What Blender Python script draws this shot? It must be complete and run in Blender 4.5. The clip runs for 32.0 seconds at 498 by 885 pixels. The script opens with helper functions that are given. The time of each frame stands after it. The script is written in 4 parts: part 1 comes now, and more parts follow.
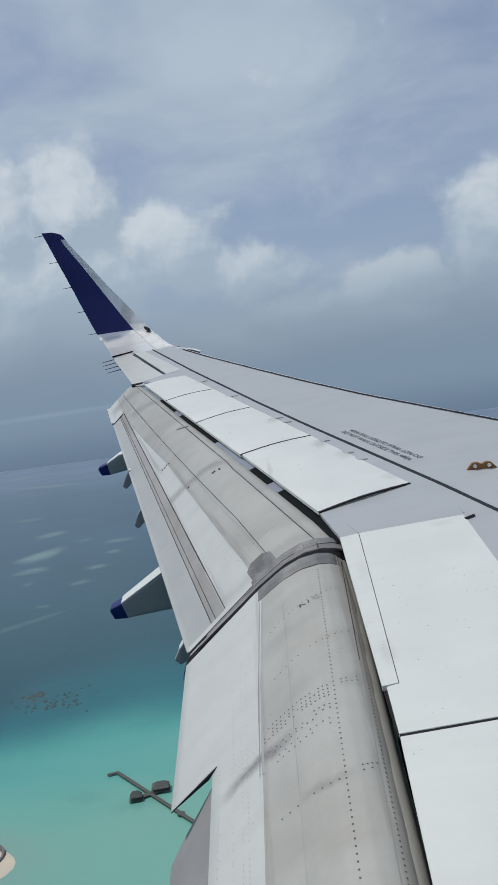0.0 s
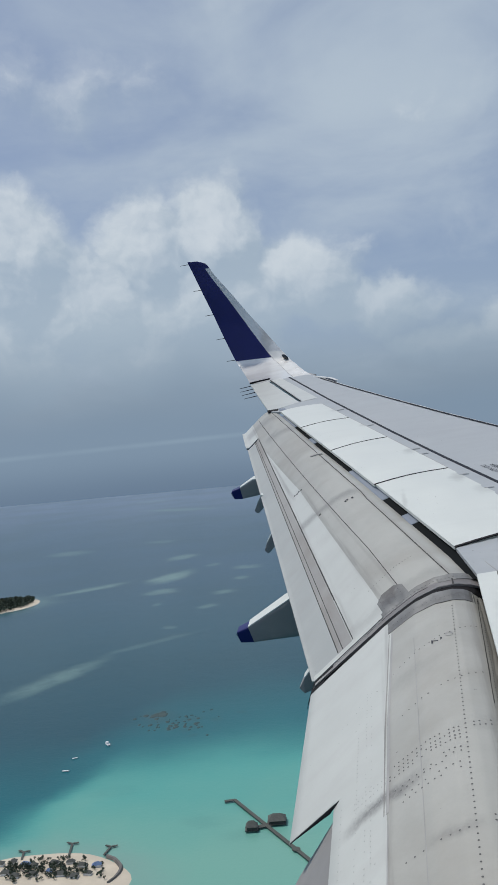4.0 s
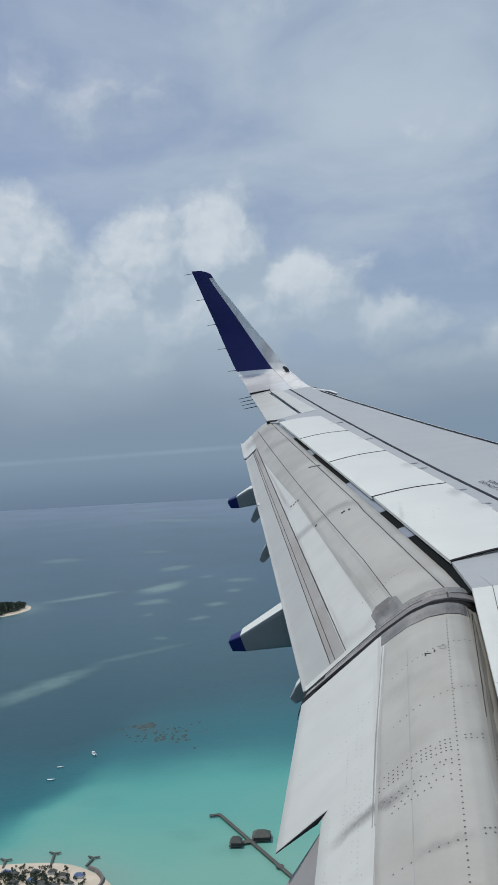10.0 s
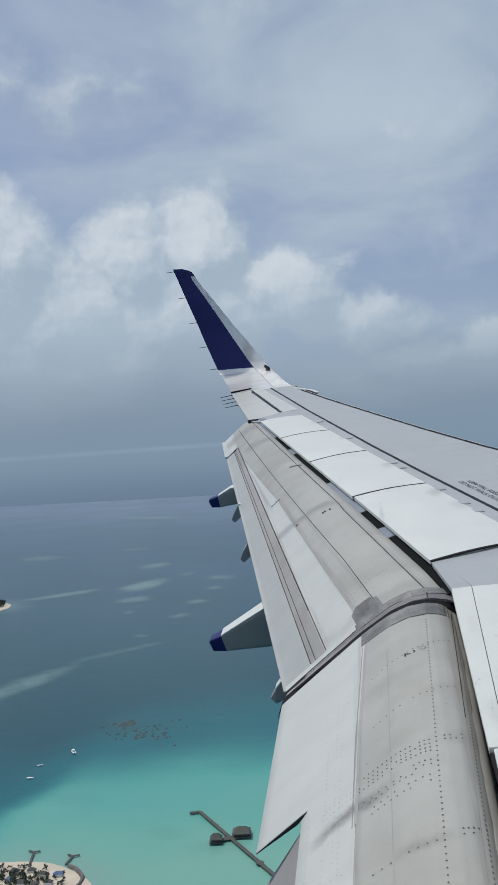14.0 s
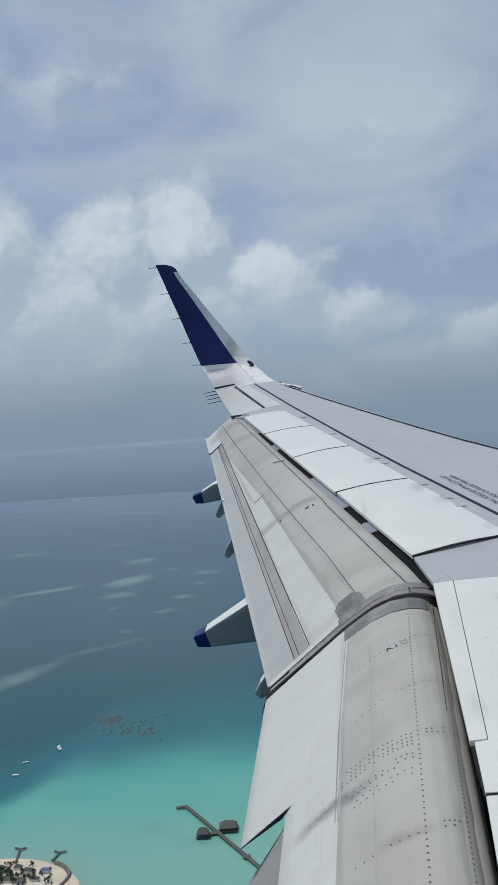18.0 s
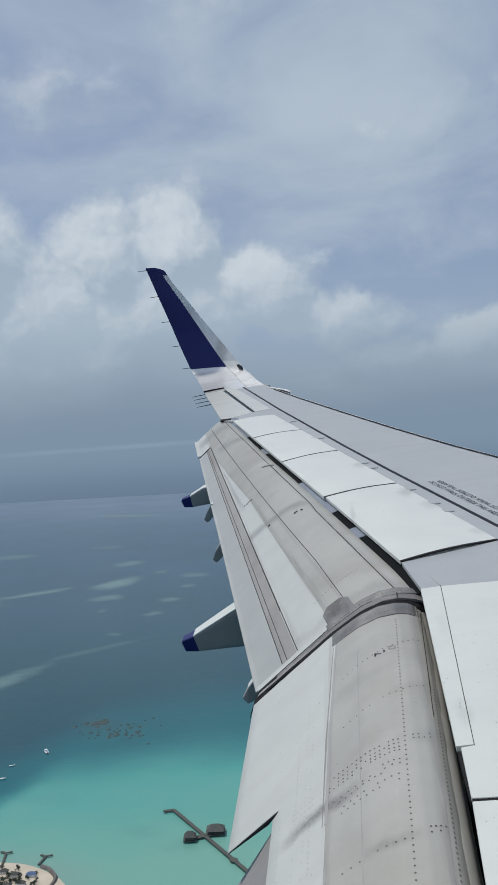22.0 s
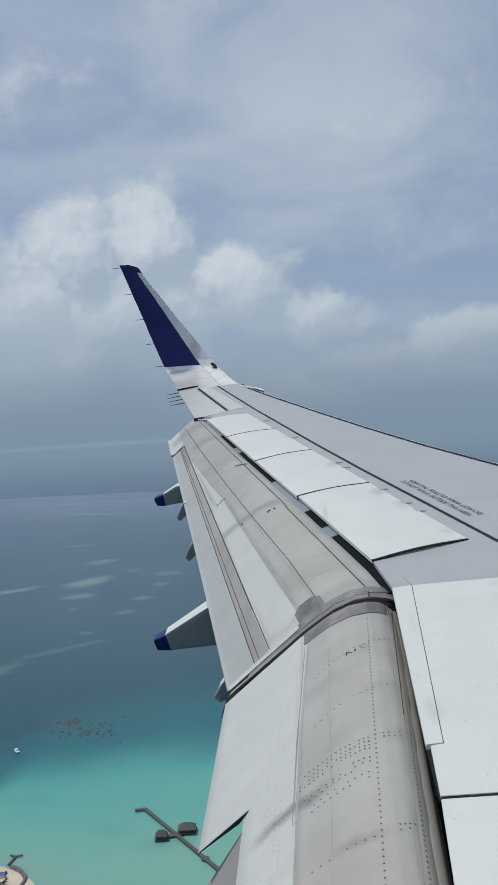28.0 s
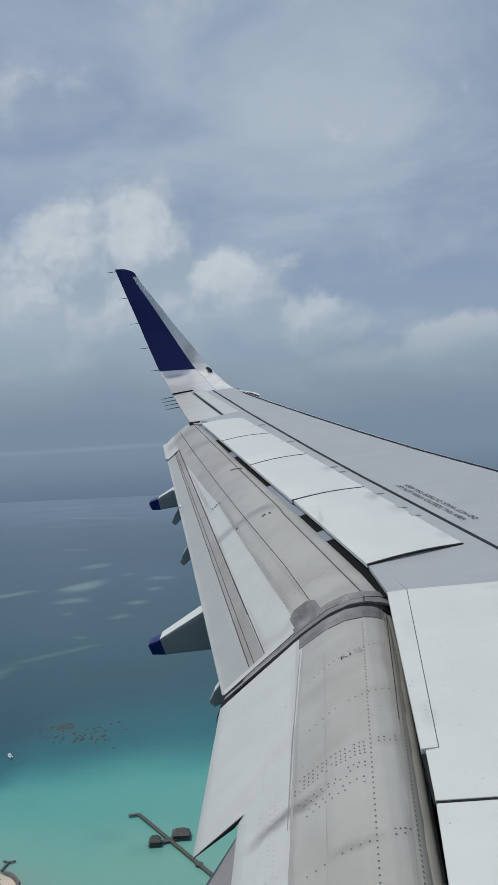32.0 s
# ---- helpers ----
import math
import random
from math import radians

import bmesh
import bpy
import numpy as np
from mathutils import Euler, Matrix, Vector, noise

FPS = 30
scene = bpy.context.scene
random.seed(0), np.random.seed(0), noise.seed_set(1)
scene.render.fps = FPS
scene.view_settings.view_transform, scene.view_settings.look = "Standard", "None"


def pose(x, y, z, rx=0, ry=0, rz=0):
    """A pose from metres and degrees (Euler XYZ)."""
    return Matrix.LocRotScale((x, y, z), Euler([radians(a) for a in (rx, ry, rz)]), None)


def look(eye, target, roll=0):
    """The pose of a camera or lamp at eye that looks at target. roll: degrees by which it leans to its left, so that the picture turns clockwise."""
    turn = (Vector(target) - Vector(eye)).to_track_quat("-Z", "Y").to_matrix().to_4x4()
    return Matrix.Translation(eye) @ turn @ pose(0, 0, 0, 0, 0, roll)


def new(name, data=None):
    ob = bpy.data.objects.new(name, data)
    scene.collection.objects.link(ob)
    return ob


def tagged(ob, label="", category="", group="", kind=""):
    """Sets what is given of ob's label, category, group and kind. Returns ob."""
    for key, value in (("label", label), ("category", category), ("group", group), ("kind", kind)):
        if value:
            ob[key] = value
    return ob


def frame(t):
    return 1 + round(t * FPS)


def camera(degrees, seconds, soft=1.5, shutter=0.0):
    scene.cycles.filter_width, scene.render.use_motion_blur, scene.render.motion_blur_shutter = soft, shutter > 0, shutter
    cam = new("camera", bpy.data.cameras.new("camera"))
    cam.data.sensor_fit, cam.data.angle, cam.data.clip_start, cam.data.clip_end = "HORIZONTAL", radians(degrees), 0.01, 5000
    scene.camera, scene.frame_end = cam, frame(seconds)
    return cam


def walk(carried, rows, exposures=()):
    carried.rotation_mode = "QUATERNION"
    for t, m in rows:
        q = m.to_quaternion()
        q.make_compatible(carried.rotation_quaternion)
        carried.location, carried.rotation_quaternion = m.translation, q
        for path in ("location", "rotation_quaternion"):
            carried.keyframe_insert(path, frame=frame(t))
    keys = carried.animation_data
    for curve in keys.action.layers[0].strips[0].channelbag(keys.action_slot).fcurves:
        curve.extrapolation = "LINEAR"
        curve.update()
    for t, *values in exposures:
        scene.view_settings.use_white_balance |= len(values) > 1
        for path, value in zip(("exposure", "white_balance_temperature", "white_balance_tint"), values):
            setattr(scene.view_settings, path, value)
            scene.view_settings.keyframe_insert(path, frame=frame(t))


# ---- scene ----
# World: x is the aircraft's forward, y its port side, z up. The camera is at a port cabin window.
LENS = 33.1
# seconds, place, yaw aft, pitch up, lean to the right
PATH = [
    (0.0, 0.024, -0.021, 0.026, 1.12, -3.06, 7.44),
    (0.5, 0.012, -0.042, 0.033, 1.25, -2.65, 7.44),
    (1.0, 0.025, 0.000, 0.018, 1.64, -2.09, 7.92),
    (1.5, 0.015, -0.006, 0.038, 2.28, -1.49, 7.90),
    (2.0, 0.015, -0.017, 0.050, 3.57, -1.04, 7.67),
    (2.5, 0.021, 0.002, 0.015, 5.47, -0.34, 6.51),
    (3.0, -0.001, 0.003, 0.015, 7.35, 0.01, 5.79),
    (3.5, -0.003, -0.001, 0.009, 8.98, -0.00, 5.46),
    (5.5, 0.013, 0.066, -0.048, 10.61, 0.05, 4.85),
    (6.0, -0.028, 0.007, -0.049, 10.25, 0.44, 4.07),
    (6.5, -0.025, 0.023, -0.053, 10.15, 0.65, 3.84),
    (7.0, -0.035, -0.003, -0.049, 9.96, 0.60, 3.58),
    (7.5, -0.019, 0.005, -0.055, 9.94, 0.54, 3.83),
    (8.0, -0.015, -0.005, -0.036, 9.86, 0.52, 3.93),
    (8.5, -0.012, 0.005, -0.041, 9.81, 0.68, 3.87),
    (9.0, -0.009, 0.016, -0.048, 9.78, 0.89, 3.76),
    (9.5, -0.009, 0.015, -0.043, 9.74, 0.92, 3.55),
    (10.0, -0.014, 0.018, -0.045, 9.63, 0.86, 3.22),
    (10.5, -0.020, 0.005, -0.044, 9.40, 0.73, 3.00),
    (11.0, -0.008, 0.010, -0.039, 9.26, 0.63, 3.15),
    (11.5, -0.014, 0.003, -0.037, 8.95, 0.53, 2.92),
    (12.0, -0.003, 0.005, -0.025, 8.84, 0.54, 3.10),
    (12.5, -0.010, -0.007, -0.024, 8.67, 0.48, 3.05),
    (13.0, -0.009, 0.007, -0.024, 8.59, 0.47, 3.15),
    (13.5, -0.008, 0.010, -0.024, 8.52, 0.59, 3.16),
    (14.0, -0.014, 0.011, -0.023, 8.34, 0.61, 3.11),
    (14.5, -0.012, 0.002, -0.018, 8.24, 0.34, 3.31),
    (16.5, -0.007, 0.001, -0.007, 7.50, 0.19, 3.30),
    (17.0, -0.007, 0.007, -0.012, 7.36, 0.17, 3.23),
    (17.5, -0.006, -0.006, -0.006, 7.27, 0.09, 3.32),
    (18.0, -0.000, -0.000, -0.012, 7.30, 0.20, 3.44),
    (18.5, 0.002, 0.004, -0.013, 7.23, 0.50, 3.43),
    (19.0, 0.003, 0.002, -0.010, 7.18, 0.66, 3.23),
    (19.5, -0.004, 0.010, -0.015, 7.05, 0.76, 3.01),
    (20.0, -0.002, -0.001, -0.013, 7.01, 0.47, 3.00),
    (20.5, -0.008, -0.002, -0.009, 6.83, 0.24, 3.00),
    (21.0, -0.002, 0.004, -0.011, 6.74, 0.15, 3.30),
    (21.5, -0.000, -0.005, 0.000, 6.62, 0.17, 3.36),
    (22.0, 0.002, -0.011, 0.002, 6.54, 0.35, 3.19),
    (22.5, 0.000, -0.003, 0.004, 6.37, 0.46, 3.11),
    (23.0, -0.007, -0.012, 0.001, 6.25, 0.30, 2.86),
    (23.5, 0.004, -0.015, 0.008, 6.24, 0.00, 3.11),
    (24.0, -0.002, -0.011, 0.002, 6.05, -0.03, 3.01),
    (24.5, -0.002, -0.004, 0.000, 5.83, 0.11, 2.98),
    (25.0, 0.003, -0.011, 0.006, 5.58, 0.35, 2.98),
    (25.5, 0.001, -0.008, 0.008, 5.28, 0.35, 2.91),
    (26.0, 0.008, -0.007, 0.008, 5.09, 0.16, 2.95),
    (26.5, 0.006, -0.010, 0.008, 4.89, 0.14, 2.81),
    (28.5, 0.007, -0.009, 0.002, 4.72, 0.15, 2.87),
    (29.0, 0.011, -0.004, -0.003, 4.67, 0.17, 2.83),
    (29.5, 0.009, -0.006, -0.000, 4.59, 0.27, 2.79),
    (30.0, 0.011, -0.009, 0.003, 4.54, 0.38, 2.84),
    (30.5, 0.009, -0.001, -0.004, 4.52, 0.60, 2.67),
    (31.0, 0.011, 0.002, -0.003, 4.49, 0.61, 2.78),
    (31.5, 0.008, 0.001, -0.006, 4.45, 0.65, 2.78),
    (32.0, 0.003, -0.008, 0.002, 4.39, 0.44, 2.75),
]


def aim(x, y, z, yaw, pitch, lean):
    a, b = radians(yaw), radians(pitch)
    way = Vector((-math.sin(a) * math.cos(b), math.cos(a) * math.cos(b), math.sin(b)))
    eye = Vector((x, y, z))
    return look(eye, eye + way * 10, -lean)


cam = camera(LENS, 32.0)
walk(cam, [(r[0], aim(*r[1:])) for r in PATH], [(0, 0.0), (5, 0.02), (9, 0.04), (14, 0.04), (16.8, 0.03), (19, 0.01), (28, 0.0), (30, -0.02), (31, -0.04), (32, -0.12)])

# ---------------------------------------------------------------- node help
def nodes_of(tree):
    def add(kind, inputs=None, **props):
        n = tree.nodes.new(kind)
        for k, v in props.items():
            if k == "operation": n.operation = v
            elif k == "blend": n.blend_type = v
            elif k == "data": n.data_type = v
            elif k == "clamp": n.use_clamp = v
            elif k == "sky": n.sky_type = v
            elif k == "interp": n.interpolation_type = v
            elif k == "dims": n.noise_dimensions = v
        for k, v in (inputs or {}).items():
            if isinstance(v, bpy.types.NodeSocket):
                tree.links.new(v, n.inputs[k])
            else:
                n.inputs[k].default_value = v
        return n
    return add


def maths(add, op, a, b=0.0, c=0.0, clamp=False):
    return add("ShaderNodeMath", {0: a, 1: b, 2: c}, operation=op, clamp=clamp).outputs[0]


def step(add, v, lo, hi, a=0.0, b=1.0):
    n = add("ShaderNodeMapRange", {"Value": v, "From Min": lo, "From Max": hi, "To Min": a, "To Max": b}, interp="SMOOTHSTEP")
    return n.outputs["Result"]


def mix(add, f, a, b, blend="MIX"):
    n = add("ShaderNodeMix", data="RGBA", blend=blend)
    n.clamp_factor = True
    tree = n.id_data
    for key, v in ((0, f), (6, a), (7, b)):
        if isinstance(v, bpy.types.NodeSocket):
            tree.links.new(v, n.inputs[key])
        else:
            n.inputs[key].default_value = v if key == 0 else (*v, 1.0) if len(v) == 3 else v
    return n.outputs[2]


def noise_of(add, vec, scale, detail=6.0, rough=0.5, distort=0.0):
    return add("ShaderNodeTexNoise", {"Vector": vec, "Scale": scale, "Detail": detail, "Roughness": rough, "Distortion": distort}).outputs[0]


# ---------------------------------------------------------------- sky and sun
SUN_UP, SUN_ROUND = 65.0, -72.0   # degrees above the horizon; compass turn from +y towards +x


def unit(az, el):
    """A direction: degrees from straight outboard towards forward, degrees up."""
    a, e = radians(az), radians(el)
    return (math.sin(a) * math.cos(e), math.cos(a) * math.cos(e), math.sin(e))


def make_world():
    world = bpy.data.worlds.new("sky")
    scene.world = world
    world.use_nodes = True
    tree = world.node_tree
    tree.nodes.clear()
    add = nodes_of(tree)
    sky = add("ShaderNodeTexSky", sky="NISHITA")
    sky.sun_disc = False
    sky.sun_elevation, sky.sun_rotation = radians(SUN_UP), radians(SUN_ROUND)
    sky.altitude, sky.air_density, sky.dust_density = 300, 1.0, 2.0
    way = add("ShaderNodeTexCoord").outputs["Generated"]
    xyz = add("ShaderNodeSeparateXYZ", {0: way})
    up = xyz.outputs[2]
    # bluish clear air, seen through a thin even veil
    air = mix(add, 1.0, sky.outputs[0], (AIR, AIR, AIR), "MULTIPLY")
    # high broken layer, flattened towards the horizon
    flat = maths(add, "ADD", maths(add, "MAXIMUM", up, 0.0), 0.22)
    high = add("ShaderNodeCombineXYZ", {0: maths(add, "DIVIDE", xyz.outputs[0], flat), 1: maths(add, "DIVIDE", xyz.outputs[1], flat), 2: 0.7}).outputs[0]
    n1 = noise_of(add, high, 2.1, 7, 0.55, 0.35)
    n2 = noise_of(add, high, 0.9, 3, 0.5)
    veil = step(add, maths(add, "ADD", maths(add, "MULTIPLY", n1, 0.65), maths(add, "MULTIPLY", n2, 0.45)), 0.45, 0.80)
    col = mix(add, maths(add, "MULTIPLY", veil, 0.88), mix(add, 0.45, air, VEIL_LOW), VEIL)
    # heaped clouds, drawn in degrees of turn and height: billows gathered where the heaps stand
    turn = maths(add, "MULTIPLY", maths(add, "ARCTAN2", xyz.outputs[0], xyz.outputs[1]), 180 / math.pi)
    height = maths(add, "MULTIPLY", maths(add, "ARCSINE", up), 180 / math.pi)
    grid = add("ShaderNodeCombineXYZ", {0: turn, 1: height, 2: 0.0}).outputs[0]
    warp = add("ShaderNodeVectorMath", {0: add("ShaderNodeTexNoise", {"Vector": grid, "Scale": 0.22, "Detail": 5.0, "Roughness": 0.6}).outputs[1], 1: (0.5, 0.5, 0.5)}, operation="SUBTRACT").outputs[0]
    bent = add("ShaderNodeVectorMath", {0: warp, 1: (3.6, 2.8, 0.0), 2: grid}, operation="MULTIPLY_ADD").outputs[0]

    def billows(at, puffs, ragged):
        n = add("ShaderNodeTexVoronoi", {"Vector": at, "Scale": 0.19})
        n.voronoi_dimensions, n.feature, n.normalize = "2D", "SMOOTH_F1", True
        for key, v in (("Detail", 3.5), ("Roughness", 0.48), ("Lacunarity", 2.1), ("Smoothness", 0.8)):
            n.inputs[key].default_value = v
        rag = noise_of(add, at, 0.28, 6, 0.52)
        return maths(add, "ADD", maths(add, "MULTIPLY", maths(add, "SUBTRACT", 0.46, n.outputs["Distance"]), puffs), maths(add, "MULTIPLY", maths(add, "SUBTRACT", rag, 0.5), ragged))

    def gathered(at, heaps):
        total = None
        for az, el, wide, tall, power in heaps:
            off = add("ShaderNodeVectorMath", {0: at, 1: (az, el, 0.0)}, operation="SUBTRACT").outputs[0]
            off = add("ShaderNodeVectorMath", {0: off, 1: (1 / wide, 1 / tall, 0.0)}, operation="MULTIPLY").outputs[0]
            dist = add("ShaderNodeVectorMath", {0: off}, operation="LENGTH").outputs["Value"]
            one = step(add, dist, 1.3, 0.0, 0.0, power)
            total = one if total is None else maths(add, "MAXIMUM", total, one)
        return total
    sunward = add("ShaderNodeVectorMath", {0: bent, 1: (-0.7, 1.5, 0.0)}, operation="ADD").outputs[0]
    close = add("ShaderNodeVectorMath", {0: bent, 1: (-0.2, 0.42, 0.0)}, operation="ADD").outputs[0]
    for heaps, thick, soft, puffs, ragged in ((HEAPS_SOFT, 0.5, 0.75, 0.25, 1.1), (HEAPS, 0.74, 0.38, 0.66, 0.66)):
        here, there = (maths(add, "ADD", gathered(at, heaps), billows(at, puffs, ragged)) for at in (bent, sunward))
        body = step(add, here, 0.24, 0.24 + soft)
        near = maths(add, "SUBTRACT", billows(bent, 1.0, 0.55), billows(close, 1.0, 0.55))
        lit = step(add, maths(add, "ADD", maths(add, "SUBTRACT", here, there), near), -0.24, 0.52)
        lit = maths(add, "MULTIPLY", lit, step(add, height, 1.5, 14.0))
        col = mix(add, maths(add, "MULTIPLY", body, thick), col, mix(add, lit, HEAP_DARK, HEAP_LIT))
    # haze towards the horizon, and the far sea lost in it below
    rough = maths(add, "MULTIPLY", maths(add, "SUBTRACT", noise_of(add, way, 5.0, 4), 0.5), 0.05)
    col = mix(add, step(add, maths(add, "ADD", up, rough), 0.165, 0.015), col, HAZE)
    col = mix(add, step(add, maths(add, "ADD", up, maths(add, "MULTIPLY", rough, 0.15)), 0.006, -0.055), col, FAR_SEA)
    # a faint pale line of far surf and cloud just over the sea's edge
    line = step(add, maths(add, "ABSOLUTE", maths(add, "SUBTRACT", up, maths(add, "MULTIPLY_ADD", xyz.outputs[0], 0.02, 0.014))), 0.0045, 0.0)
    line = maths(add, "MULTIPLY", line, maths(add, "MULTIPLY", step(add, xyz.outputs[0], 0.0, -0.2), step(add, noise_of(add, way, 6.0, 3), 0.35, 0.6, 0.04, 0.15)))
    col = mix(add, line, col, SURF)
    bg = add("ShaderNodeBackground", {"Color": col, "Strength": 1.0})
    out = add("ShaderNodeOutputWorld", {"Surface": bg.outputs[0]})


AIR = 0.09
VEIL_LOW = (0.31, 0.39, 0.55)
VEIL = (0.455, 0.538, 0.622)
HEAP_DARK = (0.362, 0.45, 0.535)
HEAP_LIT = (0.67, 0.725, 0.76)
HAZE = (0.208, 0.285, 0.378)
SURF = (0.43, 0.565, 0.65)
FAR_SEA = (0.140, 0.203, 0.288)
# heaps of cloud: turn, height, half width, half height (degrees), strength
HEAPS = [(-25.0, 13.0, 6.0, 6.0, 1.0), (-20.0, 10.0, 6.5, 5.0, 0.95), (-27.0, 7.0, 9.0, 5.0, 0.95), (-15.5, 6.5, 6.0, 3.4, 0.8), (-15.5, 13.0, 4.6, 4.6, 0.9), (-11.0, 13.8, 4.6, 4.8, 0.95), (-6.0, 10.6, 6.5, 3.8, 0.86), (-12.0, 9.6, 9.0, 4.2, 1.0), (-0.5, 8.4, 7.0, 2.6, 0.66),
         (9.5, 6.6, 4.6, 2.6, 0.78), (3.5, 5.4, 4.0, 2.0, 0.66), (17.0, 9.0, 5.0, 4.5, 0.8), (-36.0, 9.0, 6.0, 5.0, 0.8)]
HEAPS_SOFT = [(7.0, 21.0, 9.0, 4.0, 0.42), (-20.0, 23.0, 11.0, 4.6, 0.62), (-12.0, 5.5, 15.0, 2.6, 0.5), (9.0, 13.0, 8.0, 3.0, 0.4), (-8.0, 29.0, 10.0, 4.0, 0.5)]
make_world()

lamp = bpy.data.lights.new("sun", "SUN")
lamp.energy, lamp.angle, lamp.color = 2.26, radians(4.0), (1.0, 0.955, 0.89)
sun = new("sun", lamp)
sun.matrix_world = look(Vector(unit(SUN_ROUND, SUN_UP)) * 50, (0, 0, 0))
scene.view_settings.exposure = 0.0


# ---------------------------------------------------------------- the wing's own axes
DIHEDRAL, INCIDENCE = radians(13.0), radians(3.0)
FWD = Vector((math.cos(INCIDENCE), 0, math.sin(INCIDENCE)))
SPAN = Vector((0, math.cos(DIHEDRAL), math.sin(DIHEDRAL)))
RISE = FWD.cross(SPAN).normalized()
ORIGIN = Vector((0.410, -1.098, -2.355))


def W(x, s, h=0.0):
    """x forward of the shroud's edge at the kink, s along the span from the aircraft's centre, h above the wing's top plane."""
    return ORIGIN + FWD * x + SPAN * s + RISE * h


# ---------------------------------------------------------------- materials
def specks_of(add, co, amount):
    """A few small dark chips and spots."""
    near = step(add, noise_of(add, co, 55.0, 2, 0.5), 0.725, 0.75)
    return maths(add, "MULTIPLY", maths(add, "MULTIPLY", near, step(add, noise_of(add, co, 2.3, 2), 0.5, 0.62)), amount)


def surface(name, colour, rough=0.45, metal=0.0, vary=0.06, stain=None, stain_amount=0.0, scale=3.0, bump=0.012, coat=0.0, spread=None, soot=(), smears=(), grime=(), shine=0.5):
    """Paint or metal: grain and broad blotches, an optional stain colour drawn out along the airflow."""
    m = bpy.data.materials.new(name)
    m.use_nodes = True
    tree = m.node_tree
    add = nodes_of(tree)
    bsdf = tree.nodes["Principled BSDF"]
    co = add("ShaderNodeTexCoord").outputs["Object"]
    wide = noise_of(add, co, scale, 5, 0.55)
    fine = noise_of(add, co, scale * 22, 4, 0.6)
    col = mix(add, step(add, wide, 0.3, 0.7), [c * (1 - vary) for c in colour], [min(1, c * (1 + vary * 0.6)) for c in colour])
    col = mix(add, step(add, fine, 0.35, 0.75, 0.0, vary * 1.2), col, [c * 0.7 for c in colour])
    if stain:
        drawn = add("ShaderNodeVectorMath", {0: co, 1: spread or (0.6, 3.2, 1.5)}, operation="MULTIPLY").outputs[0]
        s = noise_of(add, drawn, 1.6, 7, 0.62, 0.3)
        f = maths(add, "MULTIPLY", step(add, s, 0.42, 0.72), stain_amount)
        col = mix(add, f, col, stain)
        col = mix(add, specks_of(add, co, 0.8), col, (0.16, 0.15, 0.14))
    for at, lean, wide, u0, u1, power in soot:
        flow = add("ShaderNodeSeparateXYZ", {0: add_flow(add)})
        u, s = flow.outputs[0], flow.outputs[1]
        off = maths(add, "SUBTRACT", maths(add, "ADD", s, maths(add, "MULTIPLY", maths(add, "SUBTRACT", wide_noise(add, co), 0.5), wide * 1.5)), maths(add, "MULTIPLY_ADD", u, lean, at))
        band = step(add, maths(add, "ABSOLUTE", off), wide, 0.0)
        band = maths(add, "MULTIPLY", band, maths(add, "MULTIPLY", step(add, u, u0 - 0.08, u0 + 0.08), step(add, u, u1 + 0.12, u1 - 0.05)))
        band = maths(add, "MULTIPLY", band, step(add, fine, 0.2, 0.7, 0.6, 1.0))
        col = mix(add, maths(add, "MULTIPLY", band, power), col, (0.15, 0.145, 0.14))
    for x0, s0, rx, rs, power in smears:
        rel = add("ShaderNodeVectorMath", {0: co, 1: tuple(W(x0, s0))}, operation="SUBTRACT").outputs[0]
        dx = add("ShaderNodeVectorMath", {0: rel, 1: tuple(FWD)}, operation="DOT_PRODUCT").outputs["Value"]
        ds = add("ShaderNodeVectorMath", {0: rel, 1: tuple(SPAN)}, operation="DOT_PRODUCT").outputs["Value"]
        away = maths(add, "SQRT", maths(add, "ADD", maths(add, "POWER", maths(add, "DIVIDE", dx, rx), 2.0), maths(add, "POWER", maths(add, "DIVIDE", ds, rs), 2.0)))
        away = maths(add, "ADD", away, maths(add, "MULTIPLY", maths(add, "SUBTRACT", wide_noise(add, co), 0.5), 1.6))
        col = mix(add, maths(add, "MULTIPLY", step(add, away, 1.0, 0.1), power), col, (0.20, 0.20, 0.19))
    for at, lean, wide, s0, s1, power in grime:
        flow = add("ShaderNodeSeparateXYZ", {0: add_flow(add)})
        u, s = flow.outputs[0], flow.outputs[1]
        streak = noise_of(add, add("ShaderNodeVectorMath", {0: add_flow(add), 1: (34.0, 1.3, 0.0)}, operation="MULTIPLY").outputs[0], 1.0, 5, 0.6)
        off = maths(add, "SUBTRACT", u, maths(add, "MULTIPLY_ADD", maths(add, "SUBTRACT", s, 6.5), lean, at))
        band = step(add, maths(add, "ABSOLUTE", off), wide, wide * 0.1)
        band = maths(add, "MULTIPLY", band, maths(add, "MULTIPLY", step(add, s, s0 - 0.1, s0 + 0.2), step(add, s, s1 + 0.2, s1 - 0.2)))
        band = maths(add, "MULTIPLY", band, step(add, streak, 0.36, 0.62))
        col = mix(add, maths(add, "MULTIPLY", band, power), col, (0.22, 0.205, 0.19))
    tree.links.new(col, bsdf.inputs["Base Color"])
    bsdf.inputs["Metallic"].default_value = metal
    tree.links.new(step(add, wide, 0.25, 0.75, max(0.02, rough - 0.08), rough + 0.08), bsdf.inputs["Roughness"])
    bsdf.inputs["Specular IOR Level"].default_value = shine
    bsdf.inputs["Coat Weight"].default_value = coat
    bsdf.inputs["Coat Roughness"].default_value = 0.15
